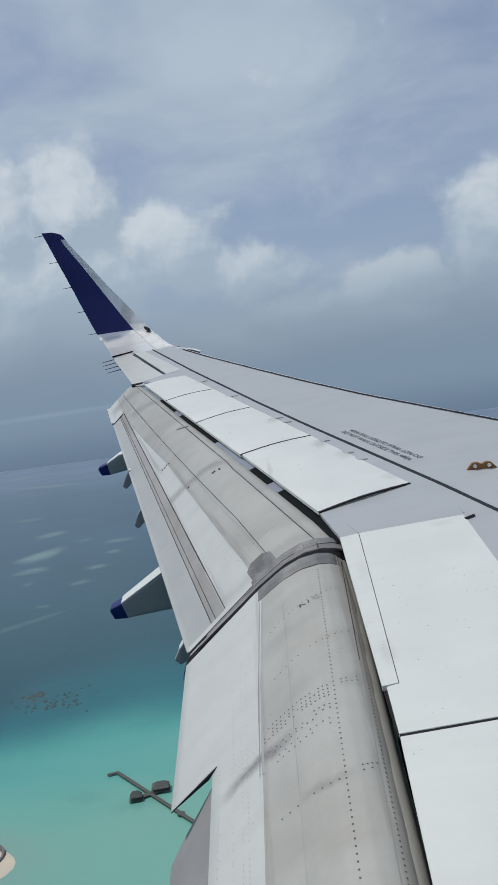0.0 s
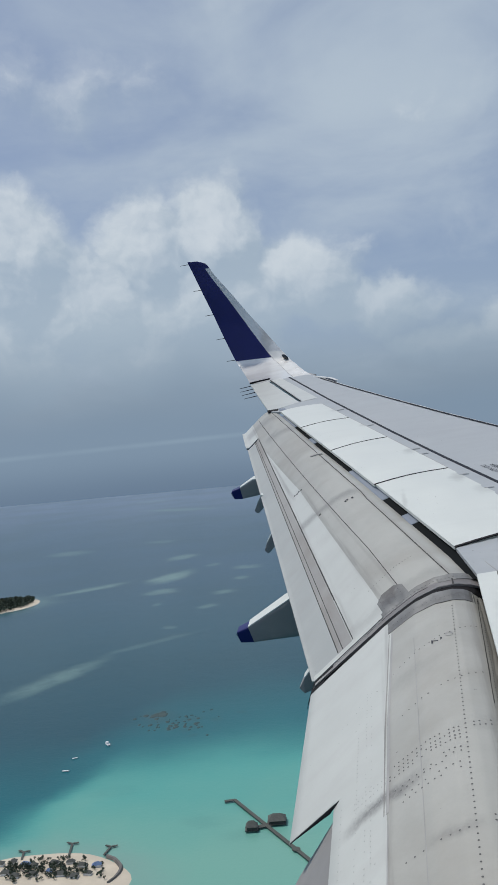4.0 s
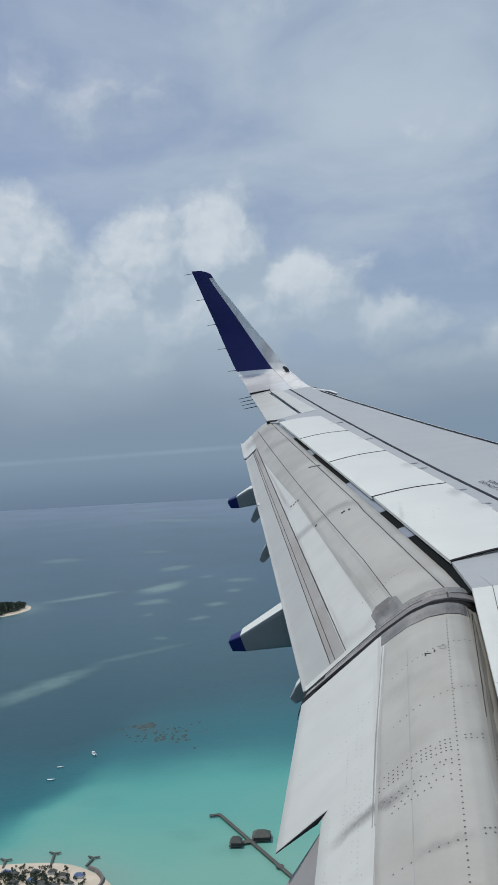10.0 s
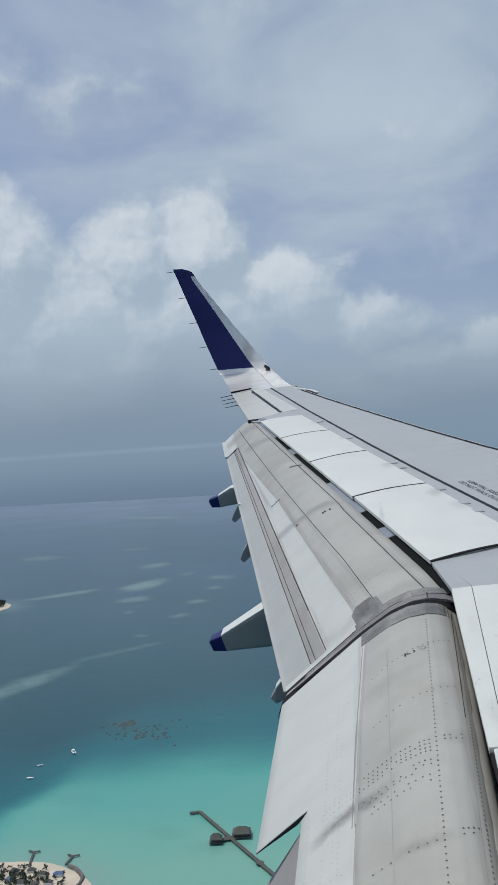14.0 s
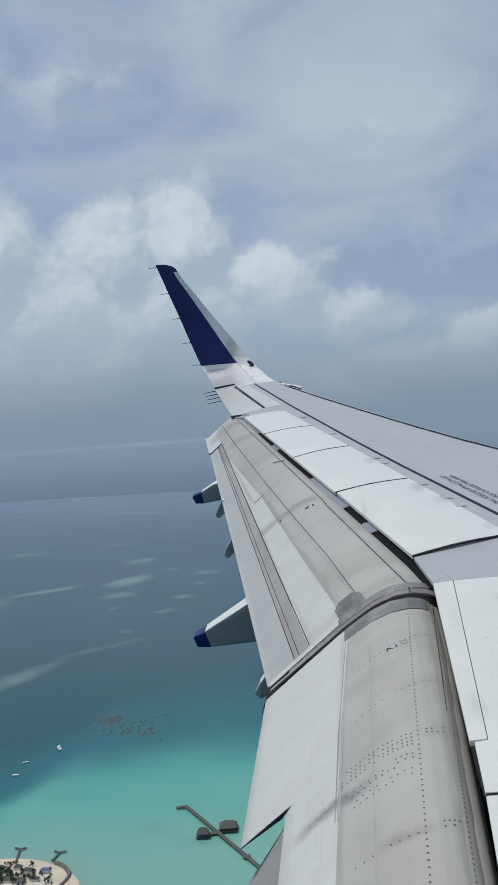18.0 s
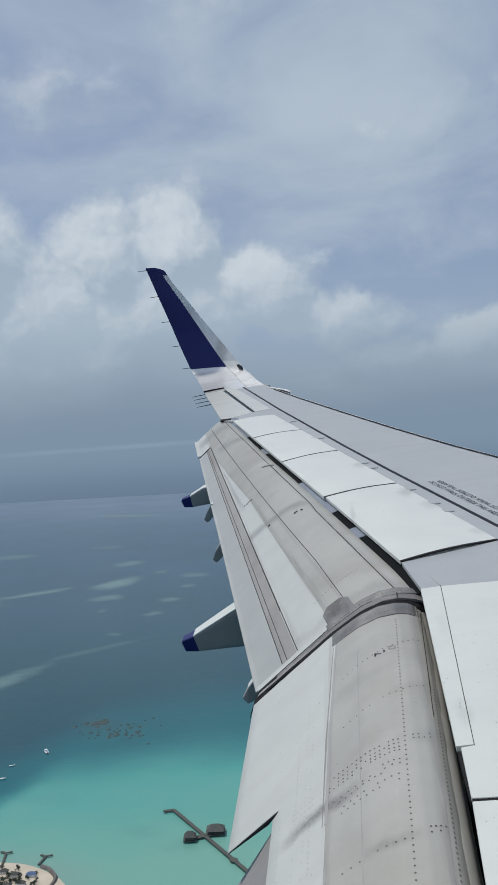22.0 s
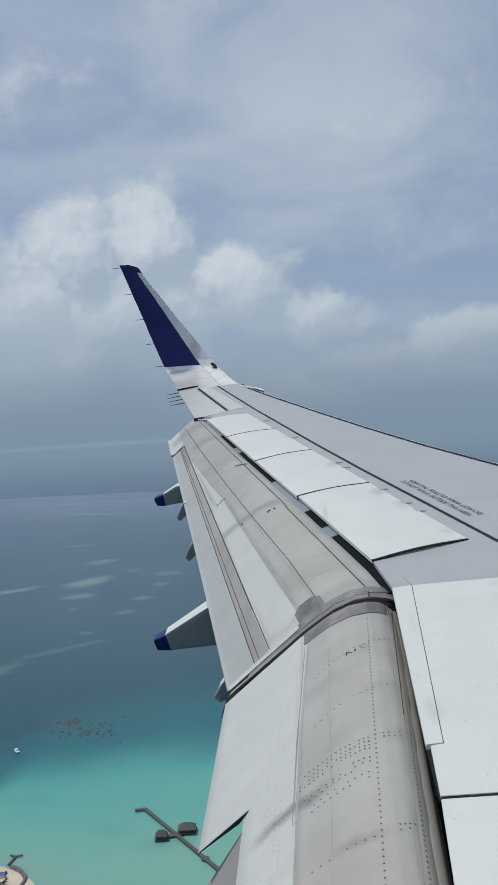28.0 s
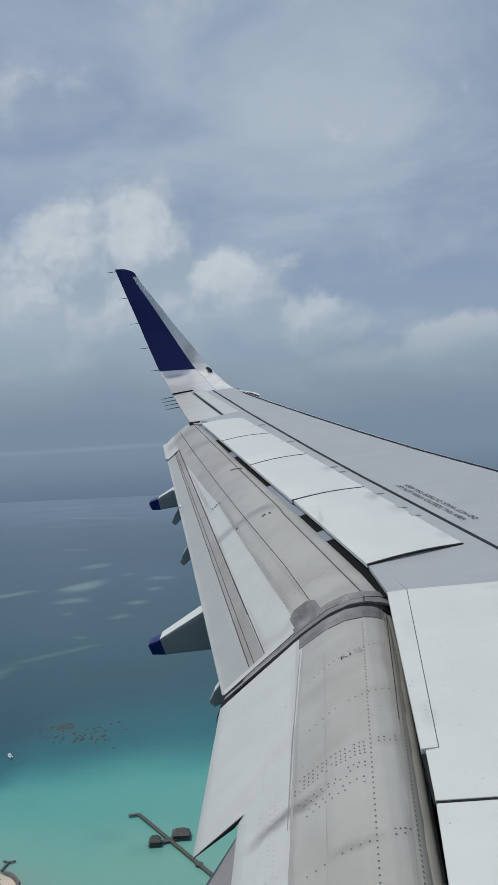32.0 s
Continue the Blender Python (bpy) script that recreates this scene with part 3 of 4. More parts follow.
part("flap_nose", flap_piece(-0.05, inner_white, (1.3, 3.0, 3.4, 3.8, 4.1, 4.4, 4.7, 5.0, 5.25, 5.5, 5.7, 5.9, 6.1, 6.315), 0.004, 0.11, steps=56), M_FLAPGREY, in_flap, "grey soot-stained nose of the inboard flap", True)
part("rear_panel", flap_piece(lambda s: inner_white(s) + 0.002, 0.755, (1.3, 3.2, 4.3, 4.8, 4.992), 0.11, 0.05), M_FLAPWHITE, in_flap, "pale rear panel of the inboard flap", True)
tab = [(-0.77, -0.42), (-0.833, -0.470), (-0.886, -0.535), (-0.95, -0.625), (-1.074, -0.797), (-1.16, -0.93), (-1.155, -0.94), (-1.0, -0.78), (-0.80, -0.52)]
part("flap_tab", loft([[W(x, s, h) for x, h in tab] for s in (1.3, 3.5, 4.975)]), M_FAIR, in_flap, "grey flap tab tilted further down", True)
OUT = (6.51, 6.70, 6.88, 7.2, 8, 8.8, 9.4, 10.2, 11, 11.5, 12.0, 12.4, 12.78)
out_flap = part("outboard_flap", flap_piece(lambda s: white_from(s) + 0.002, 0.738, OUT[:10], 0.09, 0.06), M_FLAPWHITE, wing, "white middle of the outboard flap", True)
part("flap_nose", flap_piece(0.0, lambda s: min(0.735, white_from(s)), OUT, 0.11, 0.08, steps=18), M_FLAPGREY, out_flap, "grey streaked nose of the outboard flap", True)
part("flap_groove", flap_piece(0.739, 0.831, OUT[:11], 0.05, 0.04, -0.005), M_TRACK, out_flap, "grimy groove between flap and tab", True)
part("flap_tab", flap_piece(0.832, lambda s: 1.010 + 0.006 * max(0.0, s - 9.0), OUT[:11], 0.05, 0.008, 0.0), M_TAB, out_flap, "pale grey flap tab", True)
part("flap_end_stub", flap_piece(0.74, 1.06, (12.05, 12.4, 12.78), 0.06, 0.008, 0.010), M_FLAPWHITE, out_flap, "pale outer end of the flap", True)


def end_rib(s, u0, u1, t0, t1, name, label, parent):
    """The end face of a flap at span s, its shade put into a dark colour."""
    us = frange(u0, u1, 8)
    ring = [(u, -0.003) for u in us] + [(u, -(t0 + (t1 - t0) * (u - u0) / (u1 - u0))) for u in reversed(us)]
    return part(name, loft([[F(u, s - k, h) for u, h in ring] for k in (0.0, 0.006)]), M_CAVITY, parent, label)


end_rib(4.990, 0.757, 0.995, 0.085, 0.008, "flap_end_rib", "end face of the flap beside the tab, darkened for its shade", in_flap)
end_rib(12.048, 0.745, 1.05, 0.060, 0.012, "flap_end_rib", "end face of the flap stub, darkened for its shade", out_flap)


def flap_line(u, s0, s1, wide, lift=0.003, n=7, u1=None):
    u1 = u if u1 is None else u1
    rings = []
    for i, s in enumerate(frange(s0, s1, n)):
        uu = u + (u1 - u) * i / (n - 1)
        d = wide / 2 / f_chord(s)
        rings.append([F(uu - d, s, lift), F(uu + d, s, lift), F(uu + d, s, -0.004), F(uu - d, s, -0.004)])
    return loft(rings)


def flap_strip(s, u0, u1, wide, lift=0.003, s1=None, n=14):
    """A strip down the chord at span s."""
    s1 = s if s1 is None else s1
    rings = []
    for i, u in enumerate(frange(u0, u1, n)):
        ss = s + (s1 - s) * i / (n - 1)
        rings.append([F(u, ss - wide / 2, lift), F(u, ss + wide / 2, lift), F(u, ss + wide / 2, -0.004), F(u, ss - wide / 2, -0.004)])
    return loft(rings)


for u0, u1, wide, lift, far in ((0.412, 0.412, 0.0025, 0.003, 7.4), (0.736, 0.738, 0.0038, 0.003, 12.0), (0.800, 0.806, 0.0035, -0.006, 12.0), (0.833, 0.838, 0.0035, 0.003, 12.0)):
    part("flap_seam", flap_line(u0, 6.56, far, wide, max(lift, -0.002), 24, u1), M_SEAM, out_flap)
part("flap_seam", flap_line(0.412, 7.4, 12.7, 0.0028, 0.003, 30, 0.56), M_SEAM, out_flap)
part("flap_seam", flap_line(0.158, 6.54, 8.3, 0.006, 0.003, 24, 0.158), M_SEAM, out_flap)
part("flap_seam", flap_line(0.158, 8.3, 8.52, 0.006, 0.003, 4, 0.142), M_SEAM, out_flap)
part("flap_seam", flap_line(0.142, 8.52, 12.7, 0.006, 0.003, 30, 0.185), M_SEAM, out_flap)
for a, b, n in ((6.15, 5.25, 8), (5.25, 4.62, 6), (4.55, 2.8, 8)):
    part("flap_seam", flap_line(inner_white(a) - 0.001, a, b, 0.012 if a > 5 else 0.005, 0.002, n, inner_white(b) + 0.001), M_SMUDGE, in_flap)
    if a > 5:
        part("flap_seam", flap_line(inner_white(a) + 0.016, a, b, 0.004, 0.0015, n, inner_white(b) + 0.016), M_GROOVE, in_flap)
part("flap_seam", flap_line(0.375, 5.9, 2.8, 0.0025, 0.002, 9, 0.42), M_SMUDGE, in_flap)
part("flap_seam", flap_line(0.026, 6.26, 5.1, 0.0026, 0.002, 20, 0.0726), M_SEAM, in_flap)
part("flap_seam", flap_line(0.0726, 5.1, 3.0, 0.0022, 0.002, 32, 0.157), M_SMUDGE, in_flap)

# end of the flaps at the kink: dark gap, seal and worn steel edge plates
part("flap_end_seal", flap_strip(6.400, 0.01, 1.0, 0.20, -0.100, n=30), M_BLACK, wing, "dark rubber seal between the flaps")
part("flap_end_flange", flap_strip(6.528, 0.565, 1.0, 0.045, 0.004, n=16), M_FLAPWHITE, out_flap, "white flange at the flap's inner end")
part("flap_end_plate", flap_strip(6.502, 0.02, 0.56, 0.088, 0.007, n=22), M_STEEL, out_flap, "worn steel edge plate of the outboard flap")
part("flap_end_plate", flap_strip(6.244, 0.015, 0.512, 0.148, 0.005, n=22), M_STEEL, in_flap, "worn steel edge plate of the inboard flap")


def rail_strip(d0, d1, u0, u1, lift, n=36, thick=0.02):
    """A strip along the outboard flap's inner end, between two distances inboard of its edge."""
    rings = []
    for u in frange(u0, u1, n):
        p, low = F(u, 6.495, lift), F(u, 6.495, lift - thick)
        g0, g1 = SPAN * d0 - RISE * (0.24 * d0 * u), SPAN * d1 - RISE * (0.24 * d1 * u)
        rings.append([p - g0, p - g1, low - g1, low - g0])
    return loft(rings)


rail = part("flap_end_rail", rail_strip(0.0, 0.118, 0.04, 0.872, 0.002), M_RAIL, out_flap, "greasy dark steel rail in the gap between the flaps")
# Black strip puts the shadow in the gap below the rail into colour.
part("flap_gap_shadow", rail_strip(0.118, 0.150, 0.10, 0.90, -0.025), M_BLACK, out_flap, "black strip below the rail for the gap's shadow")
part("rail_groove", rail_strip(0.030, 0.037, 0.30, 0.868, 0.0035, thick=0.004), M_BLACK, out_flap)
part("rail_edge", rail_strip(0.004, 0.011, 0.14, 0.870, 0.0045, thick=0.004), M_SMUDGE, out_flap)
part("rail_edge", rail_strip(0.104, 0.116, 0.12, 0.60, 0.0045, thick=0.004), M_STEEL, out_flap)
part("rail_joint", rail_strip(0.02, 0.11, 0.160, 0.168, 0.006, 3, 0.006), M_SEAM, out_flap)
part("flap_end_bracket", rail_strip(0.045, 0.105, 0.925, 0.985, -0.004, 8, 0.03), M_FAIR, out_flap, "pale rounded bracket below the rail's end")
part("flap_end_bracket", rail_strip(0.02, 0.10, 0.875, 0.92, -0.012, 6, 0.02), M_RAIL, out_flap, "brown-grey fitting at the rail's end")


def patch(s0, s1, u0, u1, lift, cut=0.25):
    du, ds = (u1 - u0) * cut, (s1 - s0) * cut
    pts = [(u0, s0), (u1, s0), (u1, s1 - ds), (u1 - du, s1), (u0 + du, s1), (u0, s1 - ds)]
    up, low = [F(u, s, lift) for u, s in pts], [F(u, s, lift - 0.006) for u, s in pts]
    n = len(up)
    return bm_of(up + low, [tuple(range(n)), tuple(range(2 * n - 1, n - 1, -1))] + [(i, i + n, (i + 1) % n + n, (i + 1) % n) for i in range(n)])


part("access_plate", patch(6.52, 6.73, 0.395, 0.55, 0.008), M_STEEL, out_flap, "riveted grey access plate")

# ---------------------------------------------------------------- flap track fairings
def fairing(s, top0, top1, tip, low1, low0, wide, tipped=True, ahead=0.5):
    """A canoe body under the flap: (x, h) of the top and bottom edges at the flap's edge and at the tail."""
    def ring(t, w, x0, h0, x1, h1):
        out = []
        for k in range(24):
            a = 2 * math.pi * (k + 0.5) / 24
            cy, cz = math.cos(a), math.sin(a)
            cy, cz = math.copysign(abs(cy) ** 0.22, cy), math.copysign(abs(cz) ** 0.22, cz)
            v = 0.5 + 0.5 * cz
            out.append(W(x1 + (x0 - x1) * v, s + w * cy, h1 + (h0 - h1) * v))
        return out
    body = [ring(0, wide, top0[0] + ahead, top0[1] + ahead * 0.10, low0[0] + ahead, low0[1] + ahead * 0.05), ring(0, wide, *top0, *low0), ring(0, wide * 0.72, *top1, *low1)]
    fair = part("track_fairing", loft(body), M_FAIR, wing, "grey flap track fairing, darkened for the shade on its sides", True)
    # White lid over grey sides: sunlit top and shaded flanks put into colour.
    w0, w1 = wide * 0.93, wide * 0.68
    lid = [[W(top0[0] + 0.3, s + k * w0, top0[1] + ahead * 0.06 + 0.004) for k in (-1, 1)] + [W(top0[0] + 0.3, s + k * w0, top0[1] + ahead * 0.06 - 0.006) for k in (1, -1)]]
    for (x, h), w in ((top0, w0), (top1, w1)):
        lid.append([W(x, s + k * w, h + 0.004) for k in (-1, 1)] + [W(x, s + k * w, h - 0.006) for k in (1, -1)])
    part("lit_top", loft(lid), M_WHITE, fair, "upper face kept white for the light on it")
    if tipped:
        rings = [ring(0, wide * 0.725, top1[0] + 0.002, top1[1] + 0.002, low1[0] + 0.002, low1[1] - 0.002), ring(0, wide * 0.62, *tip, tip[0] + 0.02, low1[1] + 0.005), ring(0, wide * 0.3, tip[0] - 0.015, tip[1] - 0.03, tip[0], low1[1] + 0.03)]
        part("tail_cap", loft(rings), M_NAVY, fair, "navy painted tail cap", True)
    else:
        part("tail_cap", loft([ring(0, wide * 0.72, *top1, *low1), ring(0, wide * 0.3, *tip, tip[0] + 0.02, tip[1] - 0.03)]), M_FAIR, fair, "", True)


fairing(8.0, (-1.40, -0.670), (-1.795, -0.892), (-1.896, -0.930), (-1.762, -1.035), (-1.36, -1.013), 0.10)
fairing(10.87, (-2.09, -0.413), (-2.255, -0.498), (-2.358, -0.527), (-2.24, -0.634), (-2.05, -0.612), 0.075)
fairing(6.78, (-1.12, -0.660), (-1.20, -0.755), (-1.245, -0.832), (-1.21, -0.868), (-1.08, -0.81), 0.05, False, 0.2)
fairing(9.2, (-1.66, -0.500), (-1.745, -0.62), (-1.780, -0.697), (-1.735, -0.722), (-1.64, -0.64), 0.045, False, 0.2)
fairing(10.2, (-1.905, -0.430), (-1.97, -0.53), (-2.005, -0.598), (-1.96, -0.627), (-1.87, -0.55), 0.04, False, 0.2)

# ---------------------------------------------------------------- winglet
# rear and front edges as (x, s, h), root to tip
REAR = [(-2.71, 15.35, -0.0), (-2.851, 15.95, 0.027), (-3.012, 16.5, 0.103), (-3.156, 16.84, 0.243), (-3.374, 17.08, 0.799), (-3.478, 17.16, 1.121), (-3.623, 17.24, 1.553), (-3.73, 17.31, 1.875), (-3.777, 17.335, 2.02), (-3.812, 17.35, 2.12), (-3.824, 17.36, 2.166)]
FRONT = [(-1.64, 15.35, -0.02), (-1.85, 15.9, 0.028), (-2.031, 16.42, 0.101), (-2.185, 16.74, 0.195), (-2.590, 17.03, 0.732), (-2.815, 17.11, 1.05), (-3.105, 17.21, 1.494), (-3.335, 17.3, 1.824), (-3.424, 17.33, 1.985), (-3.492, 17.345, 2.085), (-3.642, 17.355, 2.15)]
NAVY = (0.70, 0.715, 0.74, 0.75, 0.755, 0.76)   # how far forward the navy reaches, root to tip


def finer(line, per=4):
    out = []
    for i in range(len(line) - 1):
        p0, p1, p2, p3 = (Vector(line[min(max(k, 0), len(line) - 1)]) for k in (i - 1, i, i + 1, i + 2))
        for k in range(per):
            t = k / per
            out.append(tuple(0.5 * (2 * p1 + (p2 - p0) * t + (2 * p0 - 5 * p1 + 4 * p2 - p3) * t * t + (3 * p1 - p0 - 3 * p2 + p3) * t ** 3)))
    return out + [line[-1]]


REAR, FRONT = finer(REAR), finer(FRONT)


def winglet_ring(i, f0, f1, n=7):
    """Inner and outer face between two fractions of the chord, from the rear edge."""
    a, b = W(*REAR[i]), W(*FRONT[i])
    p, q = W(*REAR[max(0, i - 1)]), W(*REAR[min(len(REAR) - 1, i + 1)])
    across = (b - a).cross(q - p).normalized()
    c = (b - a).length
    fs = frange(f0, f1, n)

    def thick(f):
        return 0.075 * c * max(0.0, 1 - f) ** 0.5 * min(1.0, f + 0.03) * min(1.0, 0.12 + i / 10)
    return [a.lerp(b, f) + across * thick(f) for f in fs] + [a.lerp(b, f) - across * (thick(f) + 0.002) for f in reversed(fs)]


winglet = part("winglet", loft([winglet_ring(i, 0.0, 0.70) for i in range(0, 13)]), M_ROOT, wing, "white blended root of the winglet", True)
part("winglet_seam", loft([winglet_ring(i, 0.7005, 0.7105, 2) for i in range(0, 14)]), M_GROOVE, winglet, "thin dark seam behind the winglet's leading edge", True)
part("winglet_nose", loft([winglet_ring(i, 0.711, 1.0) for i in range(0, 14)]), M_PALE, winglet, "pale leading edge of the winglet root", True)


def navy_to(i):
    k, t = divmod(i - 12, 4)
    return NAVY[k] + (NAVY[min(k + 1, 5)] - NAVY[k]) * t / 4


part("winglet_tip", loft([winglet_ring(i, 0.0, 1.0) for i in range(32, 41)]), M_NAVY, winglet, "navy tip cap of the winglet", True)
part("winglet_panel", loft([winglet_ring(i, 0.0, navy_to(i)) for i in range(12, 33)]), M_NAVY, winglet, "navy blue winglet face", True)
part("winglet_edge", loft([winglet_ring(i, navy_to(i) + 0.002, 1.0) for i in range(13, 33)]), M_EDGE, winglet, "pale leading edge of the winglet with brown grime", True)
part("wing_tip", loft([[W(x_hinge(15.49), 15.49, 0), W(x_front(15.49) + 0.1, 15.49, -0.02), W(x_front(15.49) + 0.1, 15.49, -0.1), W(-2.6, 15.49, -0.06)],
                       [W(-2.2, 16.0, 0.02), W(-1.92, 16.0, 0.0), W(-1.92, 16.0, -0.08), W(-2.6, 16.0, -0.05)]]), M_FAIR, wing)
bm = bmesh.new()
bmesh.ops.create_uvsphere(bm, u_segments=14, v_segments=8, radius=1.0)
bmesh.ops.transform(bm, matrix=Matrix.Translation(W(-2.222, 16.67, 0.205)) @ Matrix.Rotation(radians(42), 4, "Y") @ Matrix.Diagonal((0.075, 0.05, 0.034, 1)), verts=bm.verts[:])
part("position_light", bm, M_LENS, winglet, "dark lens of the position light", True)
bm = bmesh.new()
bmesh.ops.create_uvsphere(bm, u_segments=14, v_segments=8, radius=1.0)
bmesh.ops.transform(bm, matrix=Matrix.Translation(W(x_front(14.66) + 0.055, 14.66, -0.012)) @ (W(x_front(14), 14) - W(x_front(15), 15)).to_track_quat("X", "Z").to_matrix().to_4x4() @ Matrix.Diagonal((0.30, 0.035, 0.026, 1)), verts=bm.verts[:])
part("slat_end", bm, M_LENS, wing, "dark rounded slat end", True)
part("slat_end_lip", ribbon([(x_front(s) + d, s, h) for s, d, h in ((15.25, -0.02, -0.006), (14.95, 0.035, 0.002), (14.66, 0.06, 0.014), (14.42, 0.075, 0.004))], 0.045, 0.004, 0.008), M_PALE, wing, "pale lip over the slat end")


def wick(at, length, down=0.0):
    rings = []
    for t, r in ((0, 0.007), (0.7, 0.005), (1.0, 0.003)):
        c = at - FWD * (length * t) - RISE * (down * t)
        rings.append([c + SPAN * (r * math.cos(a)) + RISE * (r * math.sin(a)) for a in frange(0, 5.24, 6)])
    part("static_wick", loft(rings), M_INK, wing, "thin dark static wick")


for h in (2.12, 1.62, 1.14, 0.68, 0.27):
    a = min(REAR, key=lambda r: abs(r[2] - h))
    k = REAR.index(a)
    b = REAR[k + 1] if a[2] < h else REAR[k - 1]
    wick(W(*a).lerp(W(*b), abs(h - a[2]) / max(1e-6, abs(b[2] - a[2]))) + FWD * 0.01, 0.17)
for k in range(4):
    wick(W(-2.68 + 0.085 * k, 15.25 - 0.36 * k, -0.01), 0.22, 0.02)

# ---------------------------------------------------------------- stencils and small fittings
def lettering(text, at, along, upward, width, material, name, label="", tall=1.0, parent=None):
    cu = bpy.data.curves.new(name, "FONT")
    cu.body, cu.size, cu.extrude = text, 1.0, 0.0
    tmp = bpy.data.objects.new("tmp", cu)
    scene.collection.objects.link(tmp)
    bpy.context.view_layer.update()
    me = bpy.data.meshes.new_from_object(tmp)
    bpy.data.objects.remove(tmp)
    bm = bmesh.new()
    bm.from_mesh(me)
    x0, x1 = min(v.co.x for v in bm.verts), max(v.co.x for v in bm.verts)
    k = width / (x1 - x0)
    along, upward = along.normalized(), upward.normalized()
    for v in bm.verts:
        v.co = at + along * ((v.co.x - x0) * k) + upward * (v.co.y * k * tall)
    return part(name, bm, material, parent or wing, label)


TEXT = "DO NOT WALK OUTSIDE THIS AREA"
a, b = W(0.285, 8.70, 0.004), W(0.672, 7.62, 0.004)
along = b - a
across = RISE.cross(along).normalized()
lettering(TEXT, a, along, across, along.length, M_INK, "stencil_text", "dark stencilled walkway warning", 0.9)
a2, b2 = W(0.742, 7.62, 0.004), W(0.345, 8.69, 0.004)
lettering(TEXT, a2 + across * 0.052, b2 - a2, -across, along.length, M_INK, "stencil_text", "dark stencilled walkway warning, upside down", 0.9)
ahead = F(0.22, 5.80) - F(0.32, 5.80)
lettering("2", F(0.293, 5.765, 0.004), SPAN * -1, ahead, 0.038, M_INK, "stencil_digit", parent=in_flap)
lettering("O", F(0.222, 5.795, 0.004), SPAN * -1, ahead, 0.040, M_SMUDGE, "stencil_digit", "faded stencil mark", parent=in_flap)
for s, us in ((9.37, (0.57, 0.60, 0.625, 0.655)), (8.41, (0.255, 0.30, 0.32))):
    for k, u in enumerate(us):
        part("stencil_bar", flap_strip(s + 0.012 * (k % 2), u - 0.007, u + 0.007, 0.028, 0.004, n=3), M_INK, out_flap)
part("flap_screw", flap_strip(8.54, 0.540, 0.555, 0.02, 0.005, n=3), M_BLACK, out_flap)
part("flap_bracket", flap_strip(10.0, 0.11, 0.27, 0.035, 0.010, n=6), M_GROOVE, out_flap, "small metal bracket")
# lashing bracket with two bolts
prof = [(0, 0), (0.05, 0.09), (0.09, 0.10), (0.13, 0.07), (0.17, 0.10), (0.21, 0.09), (0.26, 0.0)]
base = W(1.005, 7.19, 0.0)
dirx = (W(1.20, 7.14) - W(1.005, 7.19)).normalized()
front = [base + dirx * (x * 0.8) + RISE * (y * 0.52) for x, y in prof]
backs = [p + SPAN * 0.02 for p in front]
n = len(prof)
bracket = part("lashing_bracket", bm_of(front + backs, [tuple(range(n)), tuple(range(2 * n - 1, n - 1, -1))] + [(i, i + n, (i + 1) % n + n, (i + 1) % n) for i in range(n)]), M_ORANGE, wing, "ochre metal lashing bracket")
for x in (0.07, 0.19):
    bm = bmesh.new()
    bmesh.ops.create_cone(bm, cap_ends=True, segments=10, radius1=0.014, radius2=0.013, depth=0.012)
    q = SPAN.to_track_quat("Z", "Y").to_matrix().to_4x4()
    bmesh.ops.transform(bm, matrix=Matrix.Translation(base + dirx * (x * 0.8) + RISE * 0.028 - SPAN * 0.006) @ q, verts=bm.verts[:])
    part("bolt", bm, M_BRIGHT, bracket, "pale bolt head")

# rivets, too many to count
def dots(places, r=0.006):
    pts, faces = [], []
    for p, nrm in places:
        t = nrm.orthogonal().normalized()
        o = nrm.cross(t)
        k = len(pts)
        pts += [p + nrm * 0.0012 + (t * math.cos(a) + o * math.sin(a)) * r for a in frange(0, 5.24, 6)] + [p + nrm * 0.002]
        faces += [(k + i, k + (i + 1) % 6, k + 6) for i in range(6)]
    return bm_of(pts, faces)


def on_flap(u, s):
    p = F(u, s)
    nrm = (F(u + 0.01, s) - F(u - 0.01, s)).cross(F(u, s + 0.05) - F(u, s - 0.05)).normalized()
    return p, nrm if nrm.dot(RISE) > 0 else -nrm


spots = [on_flap(0.1696 + 0.0338 * (5.916 - s), s) for s in frange(6.10, 2.9, 94)]
spots += [on_flap(0.0211 + 0.0374 * (6.07 - s), s) for s in frange(6.10, 2.9, 118)]
# rows across the chord: span at the front and at the back, from, to, number
for s0, s1, u0, u1, n in ((5.85, 5.70, 0.07, 0.455, 16), (5.38, 5.235, 0.03, 0.455, 15), (4.282, 4.277, 0.25, 0.47, 8), (3.66, 3.65, 0.24, 0.47, 8), (3.2, 3.2, 0.24, 0.47, 8), (4.944, 4.930, 0.105, 0.170, 4), (4.915, 4.905, 0.105, 0.170, 4),
                          (4.34, 4.33, 0.11, 0.16, 4), (4.31, 4.30, 0.13, 0.16, 2)):
    spots += [on_flap(u, s0 + (s1 - s0) * (u - u0) / (u1 - u0)) for u in frange(u0, u1, n) if random.random() > 0.12]
for s0, u0, u1, n in ((4.918, 0.231, 0.50, 15), (4.888, 0.231, 0.52, 16), (4.862, 0.231, 0.52, 16), (4.838, 0.231, 0.52, 16), (4.775, 0.235, 0.30, 4), (4.745, 0.235, 0.50, 10), (4.715, 0.31, 0.50, 9), (4.672, 0.245, 0.46, 9), (4.638, 0.245, 0.47, 10)):
    spots += [on_flap(u, s0 - 0.08 * (u - u0) + random.uniform(-0.003, 0.003)) for u in frange(u0, u1, n) if random.random() > 0.1]
pale = []
